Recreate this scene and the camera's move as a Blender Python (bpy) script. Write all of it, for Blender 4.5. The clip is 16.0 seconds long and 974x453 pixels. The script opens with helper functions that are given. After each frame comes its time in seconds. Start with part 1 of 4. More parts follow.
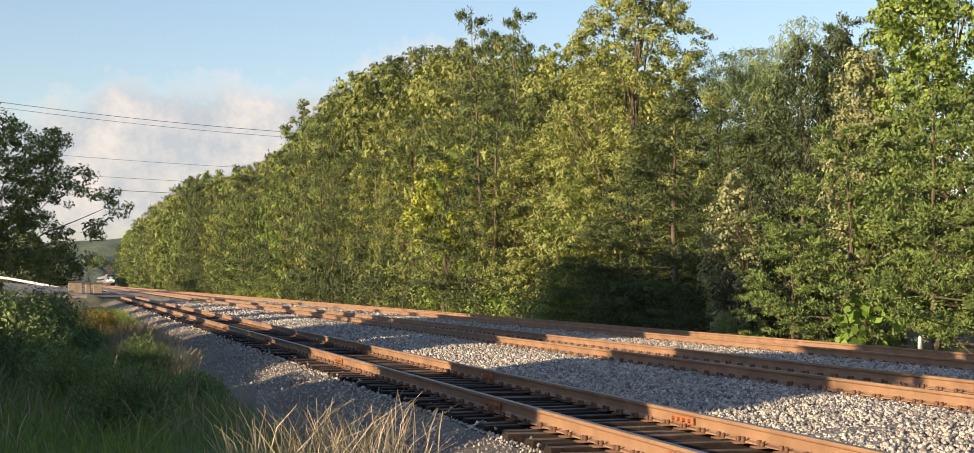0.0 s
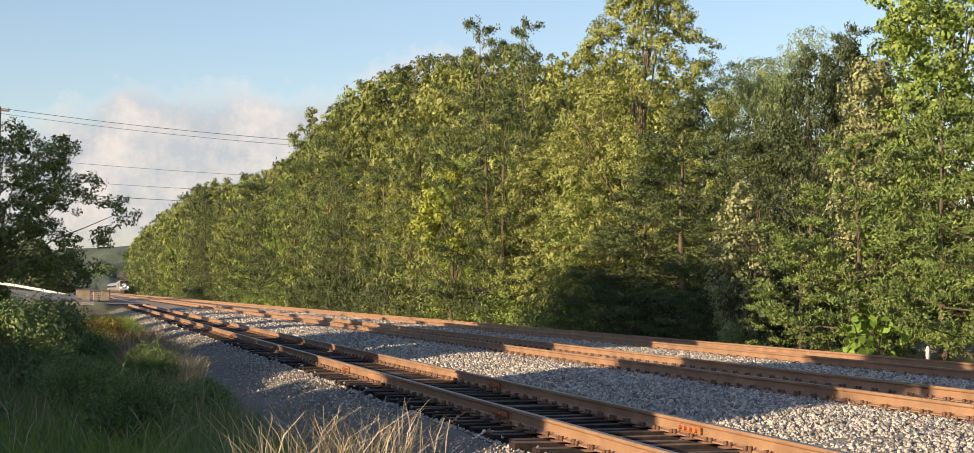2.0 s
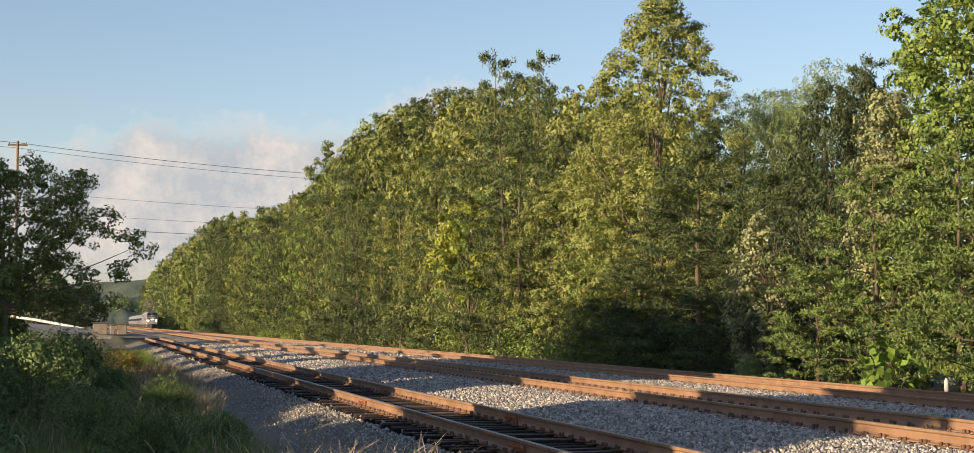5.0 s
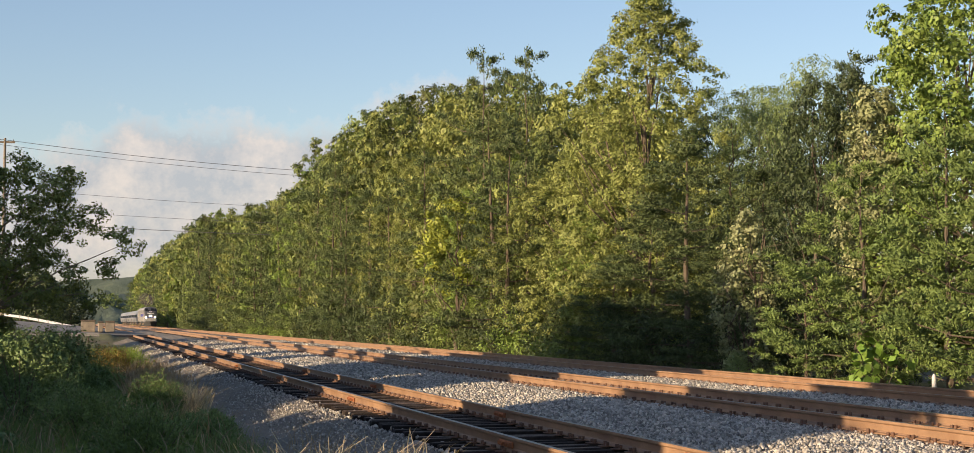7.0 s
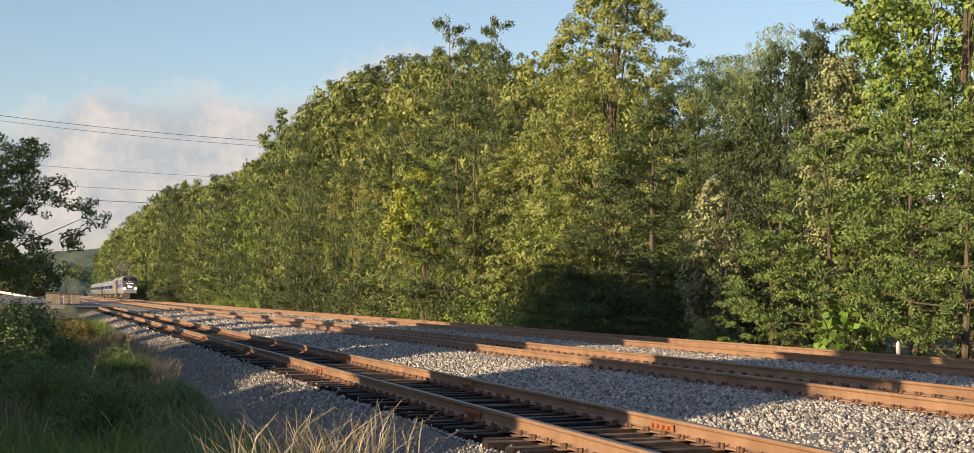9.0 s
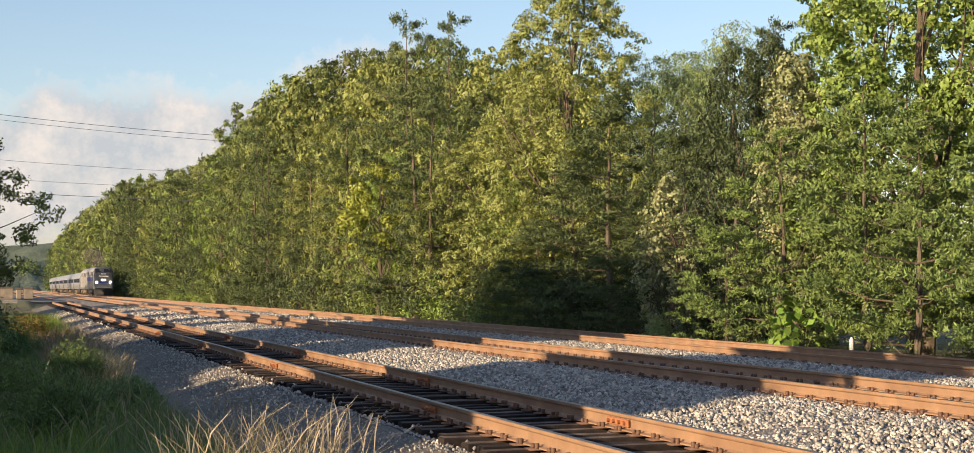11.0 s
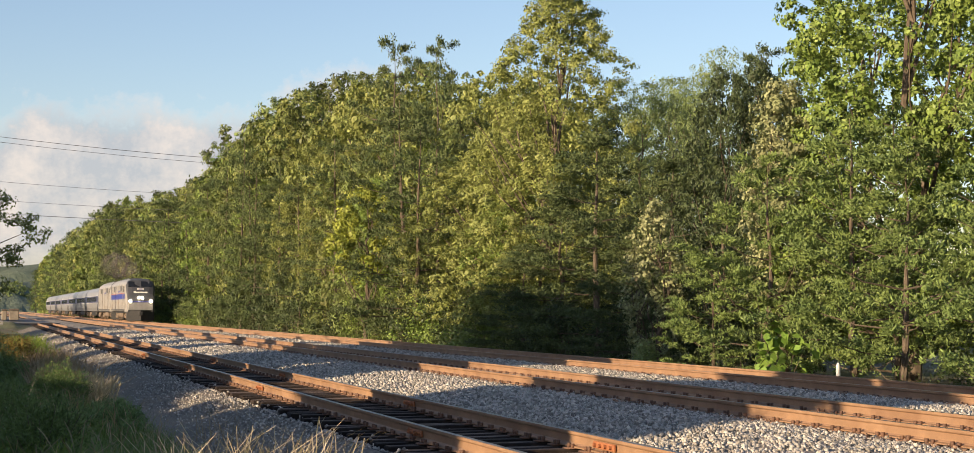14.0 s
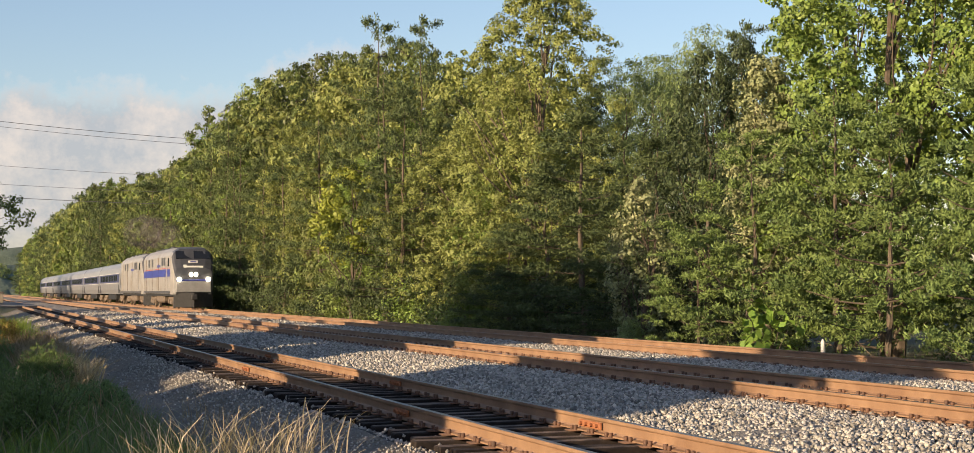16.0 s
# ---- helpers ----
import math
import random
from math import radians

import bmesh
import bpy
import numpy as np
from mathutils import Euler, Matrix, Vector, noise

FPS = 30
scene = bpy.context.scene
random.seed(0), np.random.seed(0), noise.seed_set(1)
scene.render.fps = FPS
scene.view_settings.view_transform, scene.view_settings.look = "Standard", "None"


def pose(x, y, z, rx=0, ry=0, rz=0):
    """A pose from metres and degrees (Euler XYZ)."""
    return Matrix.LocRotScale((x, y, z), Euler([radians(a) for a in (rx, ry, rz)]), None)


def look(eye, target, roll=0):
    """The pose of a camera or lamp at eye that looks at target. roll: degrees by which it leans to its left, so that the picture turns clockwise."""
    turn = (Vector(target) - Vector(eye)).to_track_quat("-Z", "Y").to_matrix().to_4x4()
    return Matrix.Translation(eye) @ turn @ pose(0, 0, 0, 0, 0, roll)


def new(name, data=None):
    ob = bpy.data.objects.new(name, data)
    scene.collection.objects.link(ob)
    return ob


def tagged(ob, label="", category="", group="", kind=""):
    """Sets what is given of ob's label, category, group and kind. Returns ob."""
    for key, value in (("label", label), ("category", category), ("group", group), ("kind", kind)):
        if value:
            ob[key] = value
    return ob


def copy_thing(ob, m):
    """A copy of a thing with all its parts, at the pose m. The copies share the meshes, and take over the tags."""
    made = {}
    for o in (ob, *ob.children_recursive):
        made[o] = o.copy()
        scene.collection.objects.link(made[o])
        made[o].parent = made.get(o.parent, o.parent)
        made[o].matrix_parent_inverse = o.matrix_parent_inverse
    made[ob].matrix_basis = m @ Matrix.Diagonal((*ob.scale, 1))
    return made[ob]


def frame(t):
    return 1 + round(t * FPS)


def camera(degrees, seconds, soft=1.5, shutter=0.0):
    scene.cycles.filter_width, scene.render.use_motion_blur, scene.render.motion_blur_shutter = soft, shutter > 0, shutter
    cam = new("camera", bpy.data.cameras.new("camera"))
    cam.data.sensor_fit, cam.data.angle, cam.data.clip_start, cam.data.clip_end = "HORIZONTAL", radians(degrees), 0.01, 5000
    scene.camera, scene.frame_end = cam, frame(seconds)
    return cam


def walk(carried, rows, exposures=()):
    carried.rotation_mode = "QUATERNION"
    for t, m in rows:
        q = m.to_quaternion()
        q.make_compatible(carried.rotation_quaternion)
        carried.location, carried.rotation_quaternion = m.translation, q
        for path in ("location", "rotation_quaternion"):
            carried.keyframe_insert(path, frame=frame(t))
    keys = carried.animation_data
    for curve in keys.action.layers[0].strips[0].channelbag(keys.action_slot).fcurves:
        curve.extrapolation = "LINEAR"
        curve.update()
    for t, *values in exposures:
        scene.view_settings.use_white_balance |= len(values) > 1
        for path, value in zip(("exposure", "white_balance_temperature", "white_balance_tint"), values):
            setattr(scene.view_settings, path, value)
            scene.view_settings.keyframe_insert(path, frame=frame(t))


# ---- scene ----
cam = camera(33.57, 16.0, soft=0.75)
EYE = (0.0, 0.0, 1.436)
EXPOSURE = 0.85
# how the phone brightens and darkens its picture, in stops
EXPOSED = ((0.0, 0.09), (1.5, 0.08), (3.0, -0.04), (4.0, -0.10), (9.0, -0.11), (10.0, -0.05), (12.3, 0.15), (13.5, 0.10), (14.0, -0.01), (14.5, -0.05), (16.0, -0.10))
# seconds, yaw, pitch, roll of the hand-held camera, which stands in one spot
ROWS = [
    (0.0, -14.523, 1.984, 0.009),
    (0.5, -14.425, 1.950, 0.006),
    (1.0, -14.361, 1.957, -0.026),
    (1.5, -14.325, 2.073, -0.057),
    (2.0, -14.265, 2.290, -0.187),
    (2.5, -13.814, 2.640, -0.291),
    (3.0, -13.166, 2.991, -0.265),
    (3.5, -12.939, 3.239, -0.185),
    (4.0, -13.070, 3.344, -0.088),
    (4.5, -13.326, 3.362, -0.061),
    (5.0, -13.686, 3.455, -0.065),
    (7.5, -14.209, 3.221, 0.156),
    (8.0, -14.418, 2.956, 0.313),
    (8.5, -14.820, 2.604, 0.328),
    (9.0, -15.263, 2.268, 0.352),
    (9.5, -16.045, 2.085, 0.276),
    (10.0, -16.689, 2.080, 0.138),
    (12.5, -16.854, 2.176, 0.289),
    (13.0, -16.868, 2.481, 0.143),
    (13.5, -16.980, 2.800, 0.010),
    (14.0, -17.277, 2.943, -0.068),
    (14.5, -17.634, 2.901, 0.032),
    (15.0, -17.777, 2.754, 0.182),
    (15.5, -17.729, 2.463, 0.321),
    (16.0, -17.794, 2.208, 0.369),
]
walk(cam, [(t, pose(*EYE, 90 + pitch, roll, yaw)) for t, yaw, pitch, roll in ROWS],
     exposures=[(t, EXPOSURE + e, 6780, 11) for t, e in EXPOSED])

# ---- sky and sun ----
SUN_FROM = Vector((-0.90, -0.35, 0.215)).normalized()
world = bpy.data.worlds.new("world")
scene.world = world
world.use_nodes = True
wt = world.node_tree
wt.nodes.clear()


def node(tree, kind, **values):
    n = tree.nodes.new(kind)
    for key, value in values.items():
        if key in n.inputs:
            n.inputs[key].default_value = value
    return n


def math_node(tree, op, a, b=0.0, c=0.0, clamp=False):
    n = tree.nodes.new("ShaderNodeMath")
    n.operation, n.use_clamp = op, clamp
    for i, v in enumerate((a, b, c)):
        if isinstance(v, (int, float)):
            n.inputs[i].default_value = v
        else:
            tree.links.new(v, n.inputs[i])
    return n.outputs[0]


def mix_colour(tree, fac, a, b, blend="MIX"):
    n = tree.nodes.new("ShaderNodeMix")
    n.data_type, n.blend_type = "RGBA", blend
    for sock, v in ((n.inputs[0], fac), (n.inputs[6], a), (n.inputs[7], b)):
        if isinstance(v, (int, float)):
            sock.default_value = v
        elif isinstance(v, tuple):
            sock.default_value = (*v[:3], 1)
        else:
            tree.links.new(v, sock)
    return n.outputs[2]


sky = wt.nodes.new("ShaderNodeTexSky")
sky.sky_type, sky.sun_disc = "NISHITA", False
sky.sun_elevation = math.asin(SUN_FROM.z)
sky.sun_rotation = math.atan2(SUN_FROM.x, SUN_FROM.y)
sky.air_density, sky.dust_density, sky.ozone_density = 1.0, 0.6, 3.0
SKY_STRENGTH = 0.116
tc = wt.nodes.new("ShaderNodeTexCoord")
sep = wt.nodes.new("ShaderNodeSeparateXYZ")
wt.links.new(tc.outputs["Generated"], sep.inputs[0])
big = node(wt, "ShaderNodeTexNoise", Scale=7.0, Detail=3.0, Roughness=0.5)
fine = node(wt, "ShaderNodeTexNoise", Scale=26.0, Detail=9.0, Roughness=0.68)
for n in (big, fine):
    wt.links.new(tc.outputs["Generated"], n.inputs["Vector"])
# a bank of cumulus low over the horizon; its top rises and falls
top = math_node(wt, "MULTIPLY_ADD", big.outputs["Fac"], 0.10, 0.075)
top = math_node(wt, "MULTIPLY_ADD", sep.outputs[0], 0.13, top)
top = math_node(wt, "MULTIPLY_ADD", fine.outputs["Fac"], 0.075, math_node(wt, "SUBTRACT", top, 0.042))
drop = math_node(wt, "MAXIMUM", math_node(wt, "SUBTRACT", sep.outputs[0], 0.24), 0.0)
top = math_node(wt, "MULTIPLY_ADD", drop, -1.1, top)
inside = math_node(wt, "SUBTRACT", top, sep.outputs[2])
cover = math_node(wt, "MULTIPLY", inside, 38.0, clamp=True)
base = math_node(wt, "MULTIPLY", math_node(wt, "SUBTRACT", sep.outputs[2], 0.0), 24.0, clamp=True)
cover = math_node(wt, "MULTIPLY", math_node(wt, "MULTIPLY", cover, base), 0.85)
lit = math_node(wt, "MULTIPLY_ADD", fine.outputs["Fac"], 4.6, -1.95, clamp=True)
cloud = mix_colour(wt, lit, (0.52, 0.545, 0.60), (0.86, 0.77, 0.72))
rim = math_node(wt, "SUBTRACT", 1.0, math_node(wt, "MULTIPLY", inside, 60.0, clamp=True))
cloud = mix_colour(wt, math_node(wt, "MULTIPLY", rim, 0.75), cloud, (1.05, 0.97, 0.90))
sky_bg = node(wt, "ShaderNodeBackground", Strength=SKY_STRENGTH)
cloud_bg = node(wt, "ShaderNodeBackground", Strength=0.57)
wt.links.new(mix_colour(wt, 1.0, sky.outputs[0], (1.20, 1.02, 0.98), "MULTIPLY"), sky_bg.inputs[0])
wt.links.new(cloud, cloud_bg.inputs[0])
wmix = wt.nodes.new("ShaderNodeMixShader")
wt.links.new(cover, wmix.inputs[0])
wt.links.new(sky_bg.outputs[0], wmix.inputs[1])
wt.links.new(cloud_bg.outputs[0], wmix.inputs[2])
wout = wt.nodes.new("ShaderNodeOutputWorld")
wt.links.new(wmix.outputs[0], wout.inputs[0])

sun = new("sun", bpy.data.lights.new("sun", "SUN"))
sun.data.energy, sun.data.angle, sun.data.color = 5.0, radians(0.55), (1.0, 0.78, 0.52)
sun.matrix_world = look(SUN_FROM * 100, (0, 0, 0))


# ---- materials ----
def surface(name, c1, c2, scale=4.0, rough=0.8, bump=0.3, bump_scale=40.0, dist=0.01, metallic=0.0,
            island=0.0, thing=0.0, c3=None, scale3=0.7, leaf=0.0, speck=0.0, shine=0.5):
    """A two-scale procedural surface; leaf: share of light let through; island/thing: brightness spread."""
    m = bpy.data.materials.new(name)
    m.use_nodes = True
    t = m.node_tree
    t.nodes.clear()
    co = t.nodes.new("ShaderNodeTexCoord").outputs["Object"]
    n1 = node(t, "ShaderNodeTexNoise", Scale=scale, Detail=6.0, Roughness=0.6)
    n2 = node(t, "ShaderNodeTexNoise", Scale=bump_scale, Detail=4.0, Roughness=0.6)
    for n in (n1, n2):
        t.links.new(co, n.inputs["Vector"])
    fac = math_node(t, "MULTIPLY_ADD", n1.outputs["Fac"], 2.4, -0.7, clamp=True)
    col = mix_colour(t, fac, c1, c2)
    if c3:
        n3 = node(t, "ShaderNodeTexNoise", Scale=scale3, Detail=3.0, Roughness=0.5)
        t.links.new(co, n3.inputs["Vector"])
        col = mix_colour(t, math_node(t, "MULTIPLY_ADD", n3.outputs["Fac"], 4.0, -1.75, clamp=True), col, c3)
    gain = math_node(t, "MULTIPLY_ADD", n2.outputs["Fac"], 0.5, 0.75)
    if speck:
        gain = math_node(t, "MULTIPLY_ADD", n2.outputs["Fac"], 2 * speck, 1 - speck)
    if island:
        g = t.nodes.new("ShaderNodeNewGeometry")
        gain = math_node(t, "MULTIPLY", gain, math_node(t, "MULTIPLY_ADD", g.outputs["Random Per Island"], 2 * island, 1 - island))
    if thing:
        o = t.nodes.new("ShaderNodeObjectInfo")
        gain = math_node(t, "MULTIPLY", gain, math_node(t, "MULTIPLY_ADD", o.outputs["Random"], 2 * thing, 1 - thing))
    v = t.nodes.new("ShaderNodeVectorMath")
    v.operation = "SCALE"
    t.links.new(col, v.inputs[0])
    t.links.new(gain, v.inputs["Scale"])
    col = v.outputs[0]
    p = node(t, "ShaderNodeBsdfPrincipled", Roughness=rough, Metallic=metallic)
    t.links.new(col, p.inputs["Base Color"])
    p.inputs["Specular IOR Level"].default_value = 0.2 if leaf else shine
    if bump:
        b = node(t, "ShaderNodeBump", Strength=bump, Distance=dist)
        t.links.new(n2.outputs["Fac"], b.inputs["Height"])
        t.links.new(b.outputs[0], p.inputs["Normal"])
    last = p.outputs[0]
    if leaf:
        tr = t.nodes.new("ShaderNodeBsdfTranslucent")
        t.links.new(mix_colour(t, 1.0, col, (1.25, 1.2, 0.5), "MULTIPLY"), tr.inputs[0])
        ms = t.nodes.new("ShaderNodeMixShader")
        ms.inputs[0].default_value = leaf
        t.links.new(last, ms.inputs[1])
        t.links.new(tr.outputs[0], ms.inputs[2])
        last = ms.outputs[0]
    out = t.nodes.new("ShaderNodeOutputMaterial")
    t.links.new(last, out.inputs[0])
    return m


def glow(name, colour, strength):
    m = bpy.data.materials.new(name)
    m.use_nodes = True
    t = m.node_tree
    t.nodes.clear()
    e = node(t, "ShaderNodeEmission", Strength=strength)
    e.inputs[0].default_value = (*colour, 1)
    out = t.nodes.new("ShaderNodeOutputMaterial")
    t.links.new(e.outputs[0], out.inputs[0])
    return m


LEAF = {
    "oak": surface("oak_leaf", (0.110, 0.157, 0.047), (0.213, 0.256, 0.080), 0.9, 0.5, 0, island=0.35, thing=0.3, leaf=0.07, c3=(0.112, 0.119, 0.041), scale3=0.5),
    "maple": surface("maple_leaf", (0.124, 0.199, 0.042), (0.234, 0.303, 0.076), 0.9, 0.45, 0, island=0.35, thing=0.15, leaf=0.09),
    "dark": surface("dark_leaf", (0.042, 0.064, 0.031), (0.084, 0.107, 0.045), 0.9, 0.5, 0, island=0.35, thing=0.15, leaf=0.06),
    "olive": surface("olive_leaf", (0.146, 0.181, 0.050), (0.264, 0.284, 0.090), 0.9, 0.5, 0, island=0.35, thing=0.12, leaf=0.09),
    "locust": surface("locust_leaf", (0.146, 0.199, 0.076), (0.236, 0.295, 0.118), 0.9, 0.5, 0, island=0.3, thing=0.12, leaf=0.10),
    "yellow": surface("yellow_leaf", (0.20, 0.245, 0.040), (0.31, 0.335, 0.065), 0.9, 0.5, 0, island=0.3, thing=0.1, leaf=0.09),
    "pale": surface("pale_leaf", (0.180, 0.216, 0.096), (0.303, 0.307, 0.165), 1.2, 0.5, 0, island=0.35, leaf=0.09),
    "pine": surface("pine_needles", (0.058, 0.089, 0.036), (0.123, 0.151, 0.057), 0.8, 0.55, 0, island=0.35, thing=0.15, leaf=0.04),
    "cedar": surface("cedar_needles", (0.094, 0.146, 0.048), (0.181, 0.240, 0.070), 0.9, 0.55, 0, island=0.35, thing=0.15, leaf=0.04),
    "shrub": surface("shrub_leaf", (0.118, 0.187, 0.072), (0.202, 0.272, 0.104), 1.5, 0.55, 0, island=0.35, thing=0.15, leaf=0.08),
    "rust": surface("rusty_shrub_leaf", (0.180, 0.153, 0.041), (0.303, 0.216, 0.069), 2.0, 0.6, 0, island=0.35, leaf=0.06),
    "broad": surface("broad_leaf", (0.124, 0.216, 0.041), (0.213, 0.318, 0.069), 2.0, 0.4, 0, island=0.25, leaf=0.09),
}
BARK = surface("bark", (0.07, 0.052, 0.036), (0.14, 0.11, 0.08), 6, 0.9, 0.6, 30)
PALE_BARK = surface("pale_bark", (0.20, 0.15, 0.10), (0.32, 0.25, 0.18), 6, 0.9, 0.6, 30)
GRASS_DRY = surface("dry_grass", (0.42, 0.335, 0.235), (0.57, 0.475, 0.355), 3, 0.75, 0, island=0.3, leaf=0.3)
GRASS_GREEN = surface("green_grass", (0.11, 0.175, 0.055), (0.20, 0.27, 0.095), 1.2, 0.7, 0, island=0.35, leaf=0.3)
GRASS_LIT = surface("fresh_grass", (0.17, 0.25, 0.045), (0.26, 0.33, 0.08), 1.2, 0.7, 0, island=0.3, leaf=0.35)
GRASS_PINK = surface("seeding_grass", (0.27, 0.20, 0.15), (0.38, 0.29, 0.20), 2, 0.8, 0, island=0.3, leaf=0.3)
RAIL = surface("rail_rust", (0.225, 0.135, 0.08), (0.33, 0.20, 0.118), 3, 0.6, 0.25, 60, 0.004, c3=(0.21, 0.12, 0.07), scale3=1.3)
RAIL_TOP = surface("rail_running_face", (0.20, 0.17, 0.15), (0.30, 0.26, 0.23), 5, 0.38, 0.1, 80, 0.002, metallic=0.7)
JOINT = surface("joint_rust", (0.26, 0.09, 0.035), (0.36, 0.14, 0.06), 14, 0.85, 0.4, 70)
IRON = surface("rusty_iron", (0.085, 0.05, 0.035), (0.17, 0.085, 0.05), 12, 0.8, 0.4, 60)
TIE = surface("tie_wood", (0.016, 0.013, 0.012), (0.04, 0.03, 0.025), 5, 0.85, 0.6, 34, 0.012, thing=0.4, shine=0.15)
# weathered tops, also lightened as if sunlit; TIE's black holds the sides' shade
TIE_TOP = surface("weathered_lit_tie_top", (0.06, 0.046, 0.038), (0.17, 0.125, 0.095), 5, 0.85, 0.6, 34, 0.012, thing=0.6, shine=0.15)
STONE = surface("ballast_stone", (0.255, 0.24, 0.22), (0.45, 0.41, 0.355), 9, 0.85, 0.3, 60, island=0.58)
RUST_STONE = surface("rust_stained_stone", (0.14, 0.085, 0.055), (0.30, 0.20, 0.14), 9, 0.85, 0.3, 60, island=0.5)
BED = surface("ballast_bed", (0.095, 0.088, 0.08), (0.35, 0.32, 0.285), 16, 0.9, 1.0, 22, 0.05, speck=0.6, c3=(0.24, 0.20, 0.17), scale3=0.6)
CINDER = surface("cinder_shoulder", (0.115, 0.10, 0.083), (0.32, 0.27, 0.21), 22, 0.9, 1.0, 38, 0.04, speck=0.5, c3=(0.17, 0.145, 0.115), scale3=0.5)
# gravel nearly black: the shade between the ties is put into its colour
CRIB = surface("shade_dark_crib_gravel", (0.022, 0.019, 0.017), (0.07, 0.06, 0.05), 12, 0.9, 1.0, 24, 0.05, speck=0.5)
SOIL = surface("soil_and_grass", (0.09, 0.10, 0.04), (0.17, 0.17, 0.08), 0.8, 0.95, 0.8, 9, 0.08, c3=(0.13, 0.105, 0.07), scale3=0.25)
ASPHALT = surface("asphalt", (0.16, 0.155, 0.15), (0.22, 0.21, 0.20), 1.5, 0.9, 0.3, 40)
CONCRETE = surface("concrete", (0.17, 0.145, 0.115), (0.31, 0.26, 0.20), 2, 0.85, 0.4, 25)
GALV = surface("galvanised_steel", (0.52, 0.53, 0.54), (0.66, 0.66, 0.66), 3, 0.5, 0.1, 30, metallic=0.35)
# guardrail steel with the shade it stands in mixed into its grey
SHADED_STEEL = surface("shaded_steel", (0.16, 0.155, 0.15), (0.26, 0.25, 0.24), 2, 0.7, 0.2, 30)
WOOD_POST = surface("weathered_post", (0.08, 0.065, 0.05), (0.14, 0.11, 0.09), 6, 0.9, 0.5, 30)
POLE_WOOD = surface("pole_wood", (0.15, 0.12, 0.095), (0.22, 0.18, 0.14), 4, 0.9, 0.4, 30)
WIRE = surface("wire", (0.10, 0.10, 0.11), (0.14, 0.14, 0.15), 4, 0.6, 0)
WALL_METAL = surface("sheet_metal_wall", (0.42, 0.45, 0.50), (0.50, 0.53, 0.57), 0.6, 0.6, 0.1, 10)
WHITE_PAINT = surface("white_paint", (0.52, 0.50, 0.47), (0.64, 0.62, 0.59), 8, 0.6, 0.15, 40)
SILVER = surface("silver_paint", (0.30, 0.285, 0.27), (0.39, 0.37, 0.35), 1.3, 0.42, 0.05, 30, metallic=0.25, c3=(0.29, 0.255, 0.215), scale3=0.8)
# dusty silver, darkened in colour because the front gets less sun
FRONT = surface("dusty_dimmed_front_paint", (0.20, 0.195, 0.19), (0.28, 0.27, 0.26), 2.2, 0.6, 0.1, 30)
SLATE = surface("slate_grey_paint", (0.045, 0.046, 0.052), (0.07, 0.071, 0.078), 1.6, 0.4, 0.05, 30)
BLUE = surface("blue_stripe_paint", (0.03, 0.045, 0.22), (0.045, 0.06, 0.29), 2, 0.4, 0)
NAVY = surface("navy_stripe_paint", (0.03, 0.036, 0.09), (0.045, 0.052, 0.12), 2, 0.4, 0)
RED = surface("red_pinstripe_paint", (0.42, 0.05, 0.04), (0.5, 0.07, 0.05), 2, 0.45, 0)
STEEL = surface("stainless_steel", (0.24, 0.24, 0.25), (0.33, 0.33, 0.335), 1.5, 0.4, 0.1, 12, metallic=0.4)
UNDER = surface("truck_grime", (0.10, 0.075, 0.055), (0.19, 0.14, 0.10), 5, 0.8, 0.4, 30)
BLACK = surface("black_iron", (0.012, 0.011, 0.011), (0.026, 0.025, 0.024), 5, 0.6, 0.2, 30)
GLASS = surface("dark_glazing", (0.012, 0.014, 0.018), (0.02, 0.022, 0.028), 2, 0.22, 0)
LAMP = glow("headlight_beam", (1.0, 0.86, 0.62), 30.0)
HILL = surface("far_woods", (0.07, 0.10, 0.07), (0.12, 0.15, 0.10), 0.08, 0.95, 0.8, 0.25, 2.0)


# ---- building helpers ----
def part(name, bm, material, parent=None, label="", smooth=False):
    me = bpy.data.meshes.new(name)
    bm.to_mesh(me)
    bm.free()
    return link(name, me, material, parent, label, smooth)


def link(name, me, material, parent=None, label="", smooth=False):
    if smooth:
        me.polygons.foreach_set("use_smooth", [True] * len(me.polygons))
    if material is not None and not me.materials:
        me.materials.append(material)
    ob = new(name, me)
    ob.parent = parent
    if label:
        tagged(ob, label)
    return ob


def quick_mesh(name, verts, faces):
    """verts: n x 3 array; faces: m x k array of one k."""
    verts, faces = np.asarray(verts, np.float32), np.asarray(faces, np.int32)
    me = bpy.data.meshes.new(name)
    me.vertices.add(len(verts))
    me.vertices.foreach_set("co", verts.ravel())
    k = faces.shape[1]
    me.loops.add(faces.size)
    me.loops.foreach_set("vertex_index", faces.ravel())
    me.polygons.add(len(faces))
    me.polygons.foreach_set("loop_start", np.arange(0, faces.size, k, dtype=np.int32))
    me.update(calc_edges=True)
    return me


